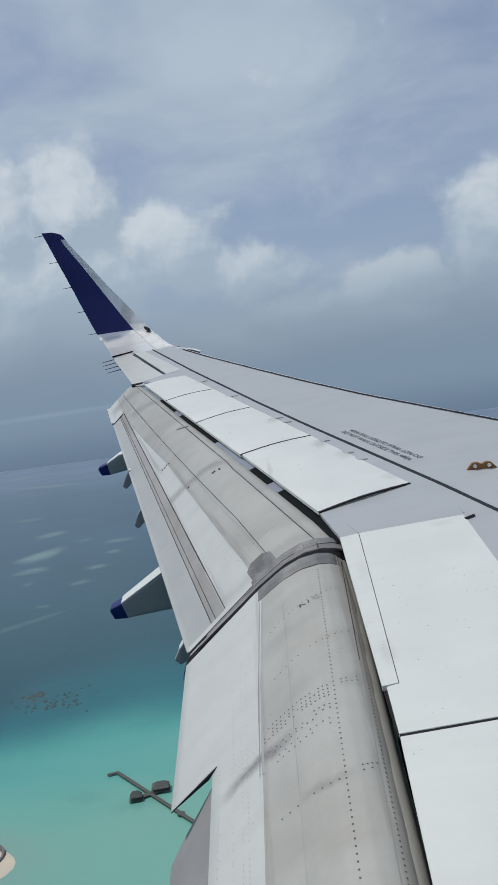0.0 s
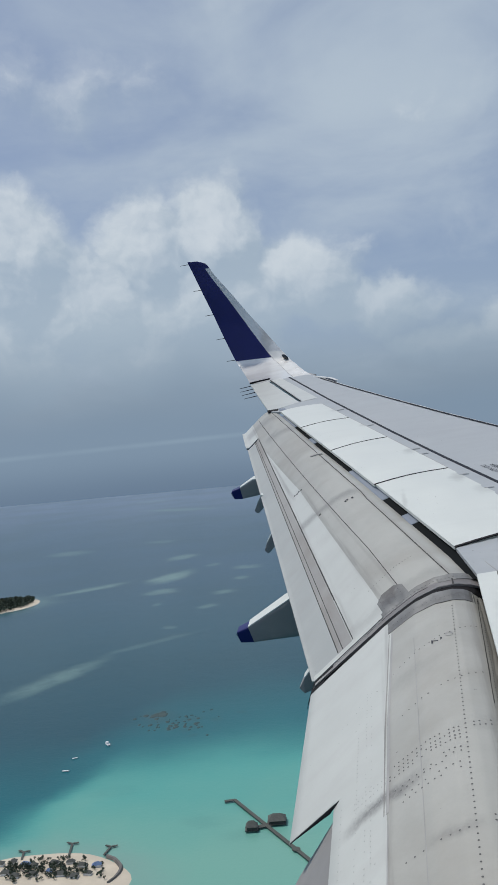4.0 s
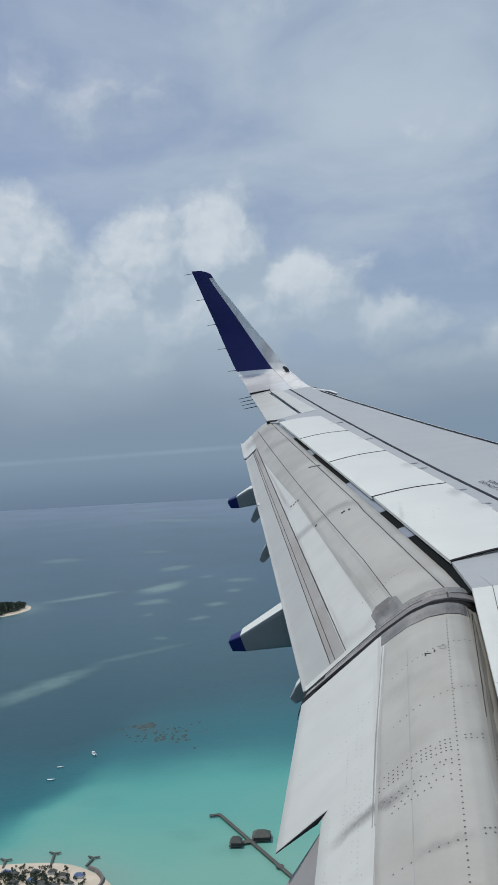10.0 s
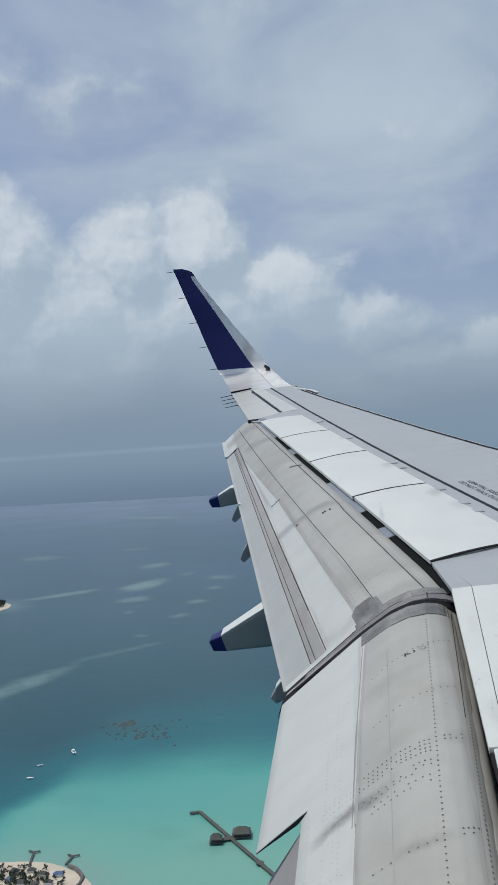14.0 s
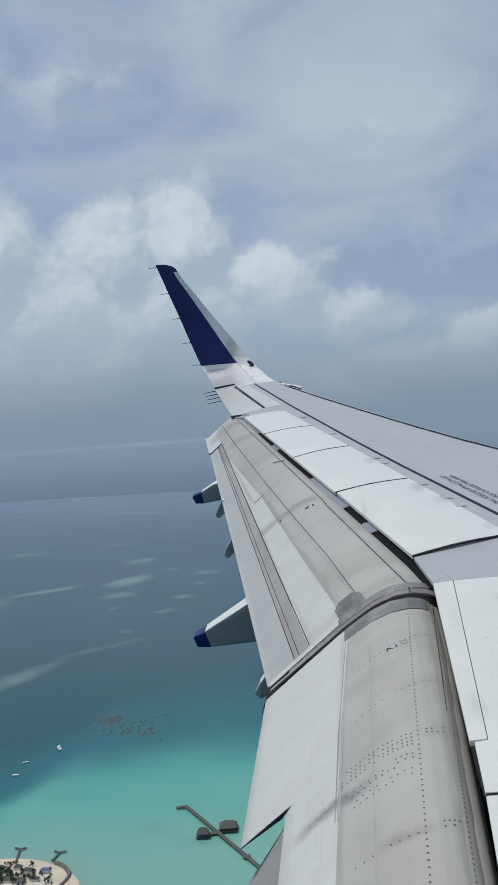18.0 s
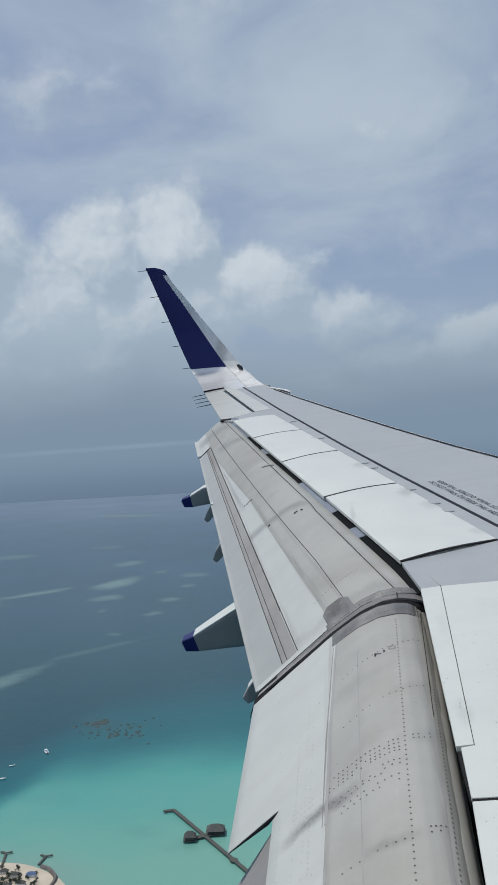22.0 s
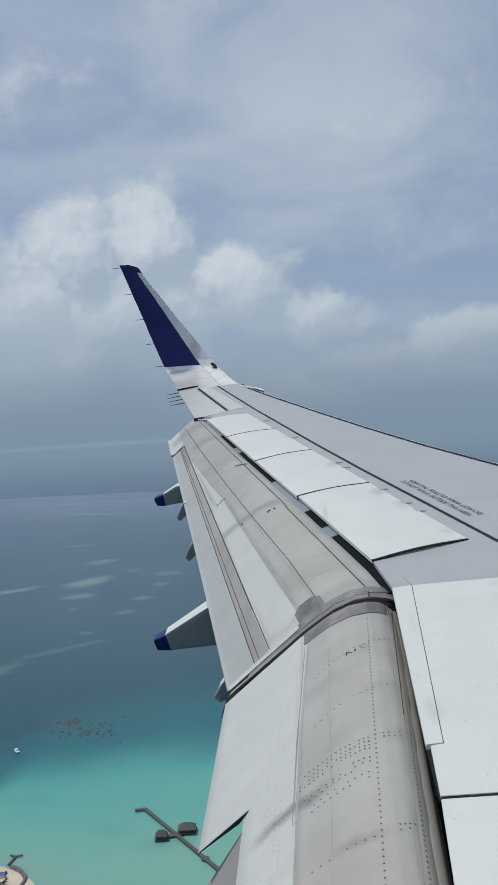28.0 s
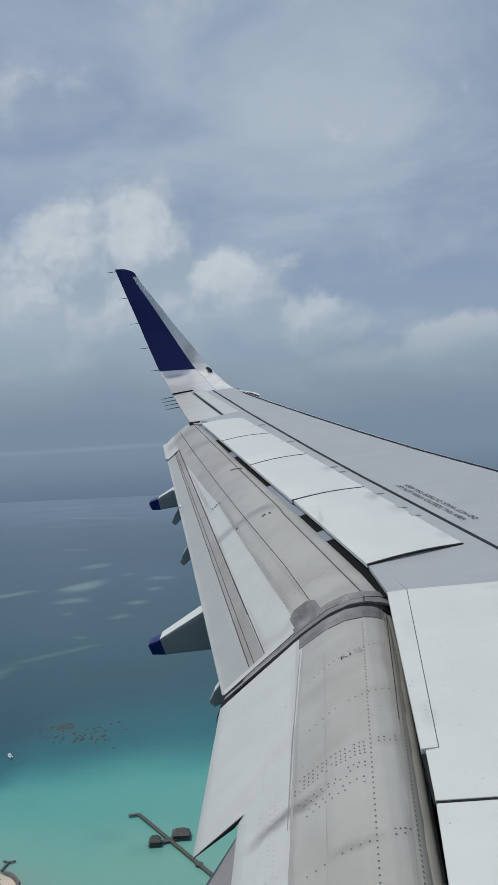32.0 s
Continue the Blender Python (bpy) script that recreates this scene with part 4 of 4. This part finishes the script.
for u in (0.605, 0.63, 0.672):
    pale += [on_flap(u, s) for s in frange(5.7, 4.1, 52) if random.random() > 0.35]
pale += [on_flap(u, s) for s in (4.86, 4.82, 4.74) for u in frange(0.54, 0.68, 9)] + [on_flap(0.742, s) for s in frange(4.9, 4.0, 20)]
tagged(part("pale_rivets", dots(pale, 0.0034), M_TAB, in_flap), kind="stuff")
tagged(part("rivets", dots(spots, 0.0045), M_RIVET, in_flap), kind="stuff")
spots = [on_flap(0.25 + 0.020 * k, 6.95 - 0.004 * k) for k in range(16)]
for s in (6.56, 6.60, 6.65, 6.69):
    spots += [(p + n * 0.008, n) for p, n in (on_flap(u, s) for u in frange(0.42, 0.53, 4))]
spots += [(p + n * 0.007, n) for p, n in (on_flap(u, 6.495) for u in frange(0.05, 0.58, 26))]
spots += [(p + n * 0.005, n) for p, n in (on_flap(u, 6.228) for u in frange(0.05, 0.5, 20))]
tagged(part("flap_rivets", dots(spots, 0.0042), M_RIVET, out_flap), kind="stuff")
spots = [(W(0.62 + 0.13 * math.cos(a), 5.53 + 0.10 * math.sin(a), 0.006), RISE) for a in frange(0, 6.0, 16)]
for x, s in ((0.321, 6.127), (0.308, 5.955), (0.222, 5.741), (0.156, 5.753), (0.327, 5.593), (-0.006, 5.277), (0.15, 5.253), (0.04, 5.086), (0.036, 5.053), (0.169, 4.91), (0.012, 5.313), (0.187, 4.527), (0.45, 5.1), (0.52, 4.75)):
    spots.append((W(x, s, 0.0062), RISE))
tagged(part("panel_rivets", dots(spots, 0.0036), M_TAB, wing), kind="stuff")

# ---------------------------------------------------------------- sea
SEA = -250.0


def xyz_raw(add, co):
    """Metres outboard: the lagoon is cut short of the unseen water below the aircraft."""
    return add("ShaderNodeSeparateXYZ", {0: co}).outputs[1]


def water_material():
    m = bpy.data.materials.new("lagoon_water")
    m.use_nodes = True
    tree = m.node_tree
    add = nodes_of(tree)
    bsdf = tree.nodes["Principled BSDF"]
    co = add("ShaderNodeTexCoord").outputs["Object"]
    bend = add("ShaderNodeVectorMath", {0: add("ShaderNodeTexNoise", {"Vector": co, "Scale": 0.011, "Detail": 6.0, "Roughness": 0.55}).outputs[1], 1: (0.5, 0.5, 0.5)}, operation="SUBTRACT").outputs[0]
    p = add("ShaderNodeVectorMath", {0: bend, 1: (55, 55, 0), 2: co}, operation="MULTIPLY_ADD").outputs[0]
    xyz = add("ShaderNodeSeparateXYZ", {0: p})
    X, Y = xyz.outputs[0], xyz.outputs[1]
    # metres of lagoon behind its outer edge
    edge = maths(add, "ADD", step(add, X, -305, -235, 538, 682), step(add, X, -250, -110, 0, 45))
    inside = maths(add, "SUBTRACT", edge, Y)
    big = noise_of(add, co, 0.004, 5, 0.55)
    # Farther water is painted paler and bluer: haze put into its base colour.
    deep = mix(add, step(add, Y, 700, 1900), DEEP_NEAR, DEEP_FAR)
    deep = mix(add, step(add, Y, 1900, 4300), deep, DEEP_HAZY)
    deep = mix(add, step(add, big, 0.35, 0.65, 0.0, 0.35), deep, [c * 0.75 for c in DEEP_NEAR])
    col = mix(add, step(add, inside, -210, 15), deep, TEAL)
    col = mix(add, step(add, inside, -25, 105), col, LAGOON)
    col = mix(add, step(add, maths(add, "ADD", inside, maths(add, "MULTIPLY", maths(add, "SUBTRACT", big, 0.5), 260)), 60, 220, 0.0, 0.62), col, SHOAL)
    # Unseen near water kept deep blue, so no turquoise light bounces onto the wing.
    col = mix(add, step(add, xyz_raw(add, co), 400, 330), col, DEEP_NEAR)
    # reef flats, sandbanks and darker coral grounds
    for kind, spots in ((PALE, PALE_SPOTS), (REEF, REEF_SPOTS)):
        mask = None
        for x, y, rx, ry, turn, power in spots:
            off = add("ShaderNodeVectorMath", {0: p, 1: (x, y, 0)}, operation="SUBTRACT").outputs[0]
            rot = add("ShaderNodeVectorRotate", {"Vector": off, "Angle": radians(-turn)}).outputs[0]
            rot = add("ShaderNodeVectorMath", {0: rot, 1: (1 / rx, 1 / ry, 0)}, operation="MULTIPLY").outputs[0]
            d = add("ShaderNodeVectorMath", {0: rot}, operation="LENGTH").outputs["Value"]
            one = step(add, d, 1.15, 0.25, 0.0, power)
            mask = one if mask is None else maths(add, "MAXIMUM", mask, one)
        grain = noise_of(add, co, 0.05, 6, 0.6)
        mask = maths(add, "MULTIPLY", mask, step(add, grain, 0.25, 0.6, 0.45, 1.0))
        col = mix(add, mask, col, kind)
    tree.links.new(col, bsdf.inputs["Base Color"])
    bsdf.inputs["Roughness"].default_value = 0.28
    bsdf.inputs["IOR"].default_value = 1.33
    bsdf.inputs["Specular IOR Level"].default_value = 0.42
    w = maths(add, "ADD", noise_of(add, co, 0.35, 5, 0.6), maths(add, "MULTIPLY", noise_of(add, co, 0.04, 3), 1.5))
    bump = add("ShaderNodeBump", {"Height": w, "Strength": 0.13, "Distance": 1.0})
    tree.links.new(bump.outputs[0], bsdf.inputs["Normal"])
    return m


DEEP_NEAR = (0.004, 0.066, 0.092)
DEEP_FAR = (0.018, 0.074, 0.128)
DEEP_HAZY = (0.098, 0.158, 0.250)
TEAL = (0.006, 0.124, 0.146)
LAGOON = (0.072, 0.335, 0.297)
SHOAL = (0.225, 0.41, 0.32)
PALE = (0.205, 0.33, 0.295)
REEF = (0.022, 0.085, 0.10)
# x, y, half length, half width, turn, strength
PALE_SPOTS = [(-453, 1598, 44, 84, -11, 0.65), (-506, 1877, 37, 57, -14, 0.45), (-426, 1435, 35, 30, -9, 0.45), (-318, 1670, 35, 33, -12, 0.35), (-305, 1538, 23, 28, -11, 0.35), (-308, 1404, 26, 28, -9, 0.4),
              (-314, 1279, 17, 23, -8, 0.35), (-334, 1143, 13, 13, -6, 0.3), (-409, 1315, 13, 18, -8, 0.3), (-659, 2222, 58, 41, -17, 0.3), (-869, 2091, 76, 57, -15, 0.3), (-400, 1721, 17, 30, -12, 0.3),
              (-898, 3348, 249, 68, -26, 0.45), (-1213, 4037, 129, 101, -30, 0.3), (-590, 1508, 95, 26, 45, 0.5), (-410, 900, 100, 26, 70, 0.46), (-340, 1050, 100, 14, 50, 0.2), (-700, 1370, 100, 110, 0, 0.5), (-225, 470, 95, 55, -15, 0.75)]
REEF_SPOTS = [(-300, 712, 13, 10, 0, 0.4), (-246, 764, 20, 22, 0, 0.75), (-215, 748, 22, 9, 0, 0.4), (-205, 728, 12, 8, 0, 0.45), (-190, 745, 8, 7, 0, 0.4), (-228, 730, 9, 6, 0, 0.4), (-196, 712, 7, 6, 0, 0.4), (-165, 762, 7, 5, 0, 0.35),
              (-150, 545, 24, 12, -20, 0.12), (-110, 520, 22, 14, 10, 0.12), (-225, 590, 22, 13, 15, 0.10)]
M_WATER = water_material()
bm = bmesh.new()
bmesh.ops.create_circle(bm, cap_ends=True, segments=96, radius=6000)
me = bpy.data.meshes.new("water")
bm.to_mesh(me)
bm.free()
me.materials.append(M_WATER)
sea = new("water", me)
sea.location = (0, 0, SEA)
tagged(sea, "deep blue sea shading into a turquoise lagoon", "sea", kind="structure")

# ---------------------------------------------------------------- islands, jetty and boats on the sea
M_SAND = surface("coral_sand", (0.60, 0.53, 0.42), 0.9, vary=0.10, stain=(0.42, 0.37, 0.29), stain_amount=0.4, scale=0.05, bump=0.1, spread=(0.02, 0.03, 0.02))
M_LEAF = surface("palm_leaves", (0.075, 0.10, 0.068), 0.8, vary=0.4, scale=0.3, bump=0.2)
M_TIMBER = surface("weathered_timber", (0.080, 0.086, 0.076), 0.8, vary=0.2, scale=0.4)
M_THATCH = surface("thatch", (0.105, 0.11, 0.10), 0.9, vary=0.25, scale=0.5)
M_ROOF = surface("blue_sheet_roof", (0.12, 0.20, 0.36), 0.5, vary=0.1, scale=0.3)
M_HULL = surface("white_hull", (0.75, 0.76, 0.76), 0.4, vary=0.04, scale=1.0)
M_ROCK = surface("breakwater_rock", (0.17, 0.16, 0.15), 0.9, vary=0.25, scale=0.3)


def mound(name, outline, height, material, parent, label=""):
    """A low island: a wavy outline that rises gently from just under the water."""
    cx = sum(p[0] for p in outline) / len(outline)
    cy = sum(p[1] for p in outline) / len(outline)
    rings = []
    for k, z in ((1.0, -0.4), (0.93, 0.15), (0.8, 0.6), (0.5, 0.9), (0.05, 1.0)):
        rings.append([Vector((cx + (x - cx) * k, cy + (y - cy) * k, SEA + z * height)) for x, y in outline])
    return part(name, loft(rings), material, parent, label, True)


def oval(cx, cy, rx, ry, turn, wave, n=40, seed=1):
    rnd = random.Random(seed)
    ph = [rnd.uniform(0, 6.28) for _ in range(4)]
    out = []
    for i in range(n):
        a = 2 * math.pi * i / n
        r = 1 + wave * sum(math.sin(a * (k + 2) + ph[k]) / (k + 1.5) for k in range(4))
        x, y = rx * r * math.cos(a), ry * r * math.sin(a)
        t = radians(turn)
        out.append((cx + x * math.cos(t) - y * math.sin(t), cy + x * math.sin(t) + y * math.cos(t)))
    return out


def clump(bm, at, r, rnd):
    """A crown: a few dozen tilted leaf blades round a point."""
    for _ in range(26):
        d = Vector((rnd.gauss(0, 1), rnd.gauss(0, 1), abs(rnd.gauss(0, 0.7)))).normalized()
        c = at + d * r * rnd.uniform(0.4, 1.0)
        t = d.orthogonal().normalized() * r * rnd.uniform(0.2, 0.4)
        o = d.cross(t).normalized() * r * rnd.uniform(0.2, 0.4) - Vector((0, 0, r * 0.15))
        vs = [bm.verts.new(c + v) for v in (t + d * 0.1 * r, o, -t, -o + d * 0.2 * r)]
        bm.faces.new(vs)


def wood(name, places, parent, label, seed):
    rnd = random.Random(seed)
    bm = bmesh.new()
    for x, y, r in places:
        h = r * rnd.uniform(0.6, 1.2)
        clump(bm, Vector((x, y, SEA + 1.0 + h)), r, rnd)
        q = [Vector((x, y, SEA + 0.5)), Vector((x + 0.1 * r, y, SEA + 1.0 + h))]
        vs = [bm.verts.new(q[0] + Vector((0.12 * r * math.cos(a), 0.12 * r * math.sin(a), 0))) for a in (0, 2.1, 4.2)] + [bm.verts.new(q[1] + Vector((0.07 * r * math.cos(a), 0.07 * r * math.sin(a), 0))) for a in (0, 2.1, 4.2)]
        for i in range(3):
            bm.faces.new((vs[i], vs[(i + 1) % 3], vs[(i + 1) % 3 + 3], vs[i + 3]))
    ob = part(name, bm, M_LEAF, parent, label)
    return tagged(ob, kind="stuff")


def box(cx, cy, z0, z1, lx, ly, turn=0.0):
    bm = bmesh.new()
    bmesh.ops.create_cube(bm, size=1.0)
    m = Matrix.Translation((cx, cy, SEA + (z0 + z1) / 2)) @ Matrix.Rotation(radians(turn), 4, "Z") @ Matrix.Diagonal((lx, ly, z1 - z0, 1))
    bmesh.ops.transform(bm, matrix=m, verts=bm.verts[:])
    return bm


def hipped(cx, cy, z0, z1, lx, ly, turn=0.0, ridge=0.4):
    t = radians(turn)

    def at(x, y, z):
        return Vector((cx + x * math.cos(t) - y * math.sin(t), cy + x * math.sin(t) + y * math.cos(t), SEA + z))
    pts = [at(-lx / 2, -ly / 2, z0), at(lx / 2, -ly / 2, z0), at(lx / 2, ly / 2, z0), at(-lx / 2, ly / 2, z0), at(-lx * ridge / 2, 0, z1), at(lx * ridge / 2, 0, z1)]
    return bm_of(pts, [(0, 1, 5, 4), (1, 2, 5), (2, 3, 4, 5), (3, 0, 4), (3, 2, 1, 0)])


def hut(x, y, lx, ly, turn, roof, label):
    h = thing("beach_hut", (x, y, SEA + 0.6), label, "hut", group="huts on the resort island")
    part("wall", box(x, y, 0.4, 2.4, lx * 0.85, ly * 0.85, turn), M_HULL, h)
    part("roof", hipped(x, y, 2.3, 4.0, lx, ly, turn), roof, h)


RX = -12.0
resort = thing("resort_island", (-215 + RX, 478, SEA), "low sandy island with palms and beach huts in the lagoon", "island")
mound("beach", oval(-217 + RX, 468, 52, 38, -4, 0.08, seed=4), 1.2, M_SAND, resort, "pale coral sand")
rnd = random.Random(8)
palms = [(-222 + RX + rnd.gauss(0, 21), 478 + rnd.gauss(0, 5), rnd.uniform(0.8, 1.7)) for _ in range(190)] + [(-218 + RX + rnd.uniform(-40, 40), 492 + rnd.gauss(0, 1.2), rnd.uniform(0.6, 1.1)) for _ in range(36)]
palms = [p for p in palms if ((p[0] + 217 - RX) / 42) ** 2 + ((p[1] - 468) / 30) ** 2 < 1]
wood("palm_grove", palms, resort, "dark green palm grove", 3)
rocks = [(-187, 496), (-181, 492.5), (-177, 488), (-174.2, 484), (-173, 480), (-172.8, 475), (-173.6, 470), (-175.5, 465)]
part("breakwater", loft([[Vector((x + RX + dx, y + dx * 0.6, SEA + z)) for dx, z in ((-1.2, 0.2), (-0.6, 1.9), (0.6, 1.9), (1.2, 0.2))] for x, y in rocks]), M_ROCK, resort, "dark curved stone breakwater")
for i in range(16):
    x, y = -256 + RX + (i % 8) * 9.4 + rnd.uniform(-2, 2), (485 if i < 8 else 473) + 2.5 * math.sin(i * 1.7)
    blue = i in (2, 7, 12)
    hut(x, y, rnd.uniform(4.0, 7), rnd.uniform(3, 4.5), rnd.uniform(-15, 15), M_ROOF if blue else M_THATCH, "beach hut with a blue sheet roof among palms" if blue else "beach hut with a grey thatched roof among palms")
for x, y, n, lean in ((-244, 497, 11, 18), (-214.5, 503, 20, 14), (-189.5, 503, 11, -5)):
    j = thing("beach_jetty", (x + RX, y, SEA), "small dark timber jetty with a forked end", "jetty", group="jetties on the resort beach")
    ex, ey = x + RX - n / 2 * math.sin(radians(lean)), y + n / 2 * math.cos(radians(lean))
    part("walkway", box(x + RX, y, 0.7, 1.1, 1.3, n, lean), M_TIMBER, j)
    part("jetty_head", box(ex - 2.0, ey + 0.6, 0.7, 1.12, 4.4, 1.4, -25), M_TIMBER, j)
    part("jetty_head", box(ex + 2.0, ey + 0.5, 0.72, 1.14, 4.2, 1.4, 22), M_TIMBER, j)
    for dy in (-0.3, 0.3):
        part("pile", box(x + RX - n * dy * math.sin(radians(lean)), y + n * dy * math.cos(radians(lean)), -1.0, 0.72, 0.4, 0.4), M_TIMBER, j)

far = thing("wooded_island", (-712, 1362, SEA), "far dark wooded island with a pale sand spit", "island")
mound("beach", oval(-712, 1362, 62, 88, -28, 0.06, seed=2), 1.6, M_SAND, far, "pale sand spit")
trees = []
while len(trees) < 640:
    a, r = rnd.uniform(0, 6.283), math.sqrt(rnd.uniform(0, 1))
    u, v = 54 * r * math.cos(a), 77 * r * math.sin(a)
    trees.append((-716 + u * 0.883 + v * 0.469, 1364 - u * 0.469 + v * 0.883, rnd.uniform(2.4, 4.2)))
wood("trees", trees, far, "dense dark green trees", 5)

# long jetty with pavilions over the lagoon
JX = 22.0
jetty = thing("long_jetty", (-120 + JX, 525, SEA), "long grey-brown timber jetty standing in the lagoon", "jetty")
ax, ay, bx, by = -155.0 + JX, 574.0, -70.0 + JX, 458.0
turn = math.degrees(math.atan2(by - ay, bx - ax))
length = math.hypot(bx - ax, by - ay)
part("walkway", box((ax + bx) / 2, (ay + by) / 2, 1.0, 1.4, length, 2.6, turn), M_TIMBER, jetty)
part("jetty_head", box(ax - 3.0, ay - 1.5, 1.0, 1.45, 7.5, 2.8, 18), M_TIMBER, jetty)
part("platform", box(-126 + JX, 535, 0.95, 1.38, 17, 4.5, turn + 78), M_TIMBER, jetty)
bm = bmesh.new()
bmesh.ops.create_cone(bm, cap_ends=True, segments=20, radius1=2.6, radius2=2.6, depth=0.5)
bmesh.ops.transform(bm, matrix=Matrix.Translation((-103 + JX, 503, SEA + 1.2)), verts=bm.verts[:])
part("round_landing", bm, M_TIMBER, jetty)
for k in range(14):
    f = (k + 0.5) / 14
    part("pile", box(ax + (bx - ax) * f, ay + (by - ay) * f, -1.5, 1.05, 0.5, 0.5, turn), M_TIMBER, jetty)
for x, y, lx, ly, l in ((-120, 540, 12.5, 10.0, "large grey thatched pavilion on the jetty"), (-135, 530, 8.5, 7.0, "small grey thatched pavilion on the jetty")):
    x += JX
    p = thing("jetty_pavilion", (x, y, SEA + 1.4), l, "pavilion")
    part("deck", box(x, y, 1.0, 1.5, lx, ly, turn + 60), M_TIMBER, p)
    part("wall", box(x, y, 1.5, 3.4, lx * 0.7, ly * 0.7, turn + 60), M_TIMBER, p)
    part("roof", hipped(x, y, 3.3, 6.6, lx * 0.95, ly * 0.95, turn + 60), M_THATCH, p)


def boat(x, y, long, turn, label, cabin=True):
    b = thing("motor_boat", (x, y, SEA), label, "boat", group="boats at anchor")
    t = radians(turn)

    def at(u, v, z):
        return Vector((x + u * math.cos(t) - v * math.sin(t), y + u * math.sin(t) + v * math.cos(t), SEA + z))
    rings = []
    for u, w, z in ((-0.5, 0.15, 0.10), (-0.3, 0.17, 0.10), (0.1, 0.17, 0.11), (0.35, 0.11, 0.13), (0.5, 0.015, 0.16)):
        rings.append([at(u * long, -w * long, z * long), at(u * long, -w * 0.6 * long, -0.03 * long), at(u * long, w * 0.6 * long, -0.03 * long), at(u * long, w * long, z * long)])
    part("hull", loft(rings), M_HULL, b, "white hull")
    if cabin:
        part("cabin", loft([[at((u0 + du) * long, v * long, z * long) for du, v, z in ((-0.16, -0.12, 0.1), (-0.14, -0.11, 0.26), (-0.14, 0.11, 0.26), (-0.16, 0.12, 0.1))] for u0 in (0.0, 0.34)]), M_HULL, b)
        part("windscreen", loft([[at(0.185 * long, v * long, 0.14 * long), at(0.185 * long, v * long, 0.235 * long), at(0.205 * long, v * long, 0.225 * long), at(0.205 * long, v * long, 0.14 * long)] for v in (-0.10, 0.10)]), M_LENS, b, "dark windscreen")
    part("outboard_motor", loft([[at(u * long, v * long, z * long) for v, z in ((-0.03, 0.02), (0.03, 0.02), (0.03, 0.16), (-0.03, 0.16))] for u in (-0.55, -0.50)]), M_INK, b)


rnd = random.Random(12)
reef = bmesh.new()
for k in range(64):
    x, y = -222 + rnd.gauss(0, 20), 742 + rnd.gauss(0, 15)
    r = rnd.uniform(0.8, 2.8) if k > 6 else rnd.uniform(3.5, 6.0)
    if k < 7:
        x, y = -246 + rnd.gauss(0, 6), 765 + rnd.gauss(0, 4)
    n = 9
    base = [reef.verts.new((x + r * rnd.uniform(0.7, 1.2) * math.cos(a), y + 1.5 * r * rnd.uniform(0.7, 1.2) * math.sin(a), SEA - 0.2)) for a in frange(0, 5.585, n)]
    top = [reef.verts.new((x + (v.co.x - x) * 0.6, y + (v.co.y - y) * 0.6, SEA + rnd.uniform(0.15, 0.4))) for v in base]
    for i in range(n):
        reef.faces.new((base[i], base[(i + 1) % n], top[(i + 1) % n], top[i]))
    reef.faces.new(top)
M_CORAL = surface("wet_coral", (0.036, 0.072, 0.07), 0.6, vary=0.35, scale=0.25, bump=0.2)
coral = part("coral_heads", reef, M_CORAL, None)
tagged(coral, "dark grey-green coral heads breaking the water by the lagoon's edge", "coral reef", kind="stuff")

boat(-268, 691, 9.0, 125, "white cabin boat at anchor by the reef")
boat(-286, 661, 5.0, 20, "small white open boat at anchor", False)
boat(-283, 634, 6.0, 5, "low white skiff at anchor", False)

# ---------------------------------------------------------------- the aircraft's side, round the camera
def fuselage():
    bank = DIHEDRAL - radians(5.1)
    side, up = Vector((0, math.cos(bank), math.sin(bank))), Vector((0, -math.sin(bank), math.cos(bank)))
    centre = -1.80 * side - 0.35 * up
    mid = math.asin(0.34 / 1.92)
    gap = (mid - 0.105, mid + 0.105)   # angles of the window's lower and upper edge
    turns = sorted(set([gap[0], gap[1]] + frange(gap[1], gap[0] + 2 * math.pi, 40)))
    xs = [-5.0, -2.5, -0.16, 0.14, 2.5, 5.0]
    pts, faces = [], []
    for r in (1.98, 1.90):
        for x in xs:
            for a in turns[:-1]:
                pts.append(centre + Vector((x, 0, 0)) + side * (r * math.cos(a)) + up * (r * math.sin(a)))
    n, m = len(turns) - 1, len(xs)

    def idx(k, i, j):
        return k * n * m + i * n + j % n
    for k in (0, 1):
        for i in range(m - 1):
            for j in range(n):
                if i == 2 and j == 0:
                    continue
                q = (idx(k, i, j), idx(k, i, j + 1), idx(k, i + 1, j + 1), idx(k, i + 1, j))
                faces.append(q if k == 0 else q[::-1])
    for p, q in (((2, 0), (2, 1)), ((2, 1), (3, 1)), ((3, 1), (3, 0)), ((3, 0), (2, 0))):
        faces.append((idx(0, *p), idx(0, *q), idx(1, *q), idx(1, *p)))
    for i in (0, m - 1):
        for j in range(n):
            faces.append((idx(0, i, j), idx(0, i, j + 1), idx(1, i, j + 1), idx(1, i, j)))
    ob = part("wall_fuselage", bm_of(pts, faces), M_WHITE, None, "")
    tagged(ob, "plain white fuselage wall with a window opening", "fuselage", kind="structure")
    for x, name in ((-4.98, "wall_aft"), (4.98, "wall_forward")):
        ring = [centre + Vector((x, 0, 0)) + side * (1.895 * math.cos(a)) + up * (1.895 * math.sin(a)) for a in frange(0, 6.1, 36)]
        ob = part(name, loft([ring, [p + Vector((0.03, 0, 0)) for p in ring]]), M_WHITE, None)
        tagged(ob, "plain white wall closing the cabin", "wall", kind="structure")


fuselage()
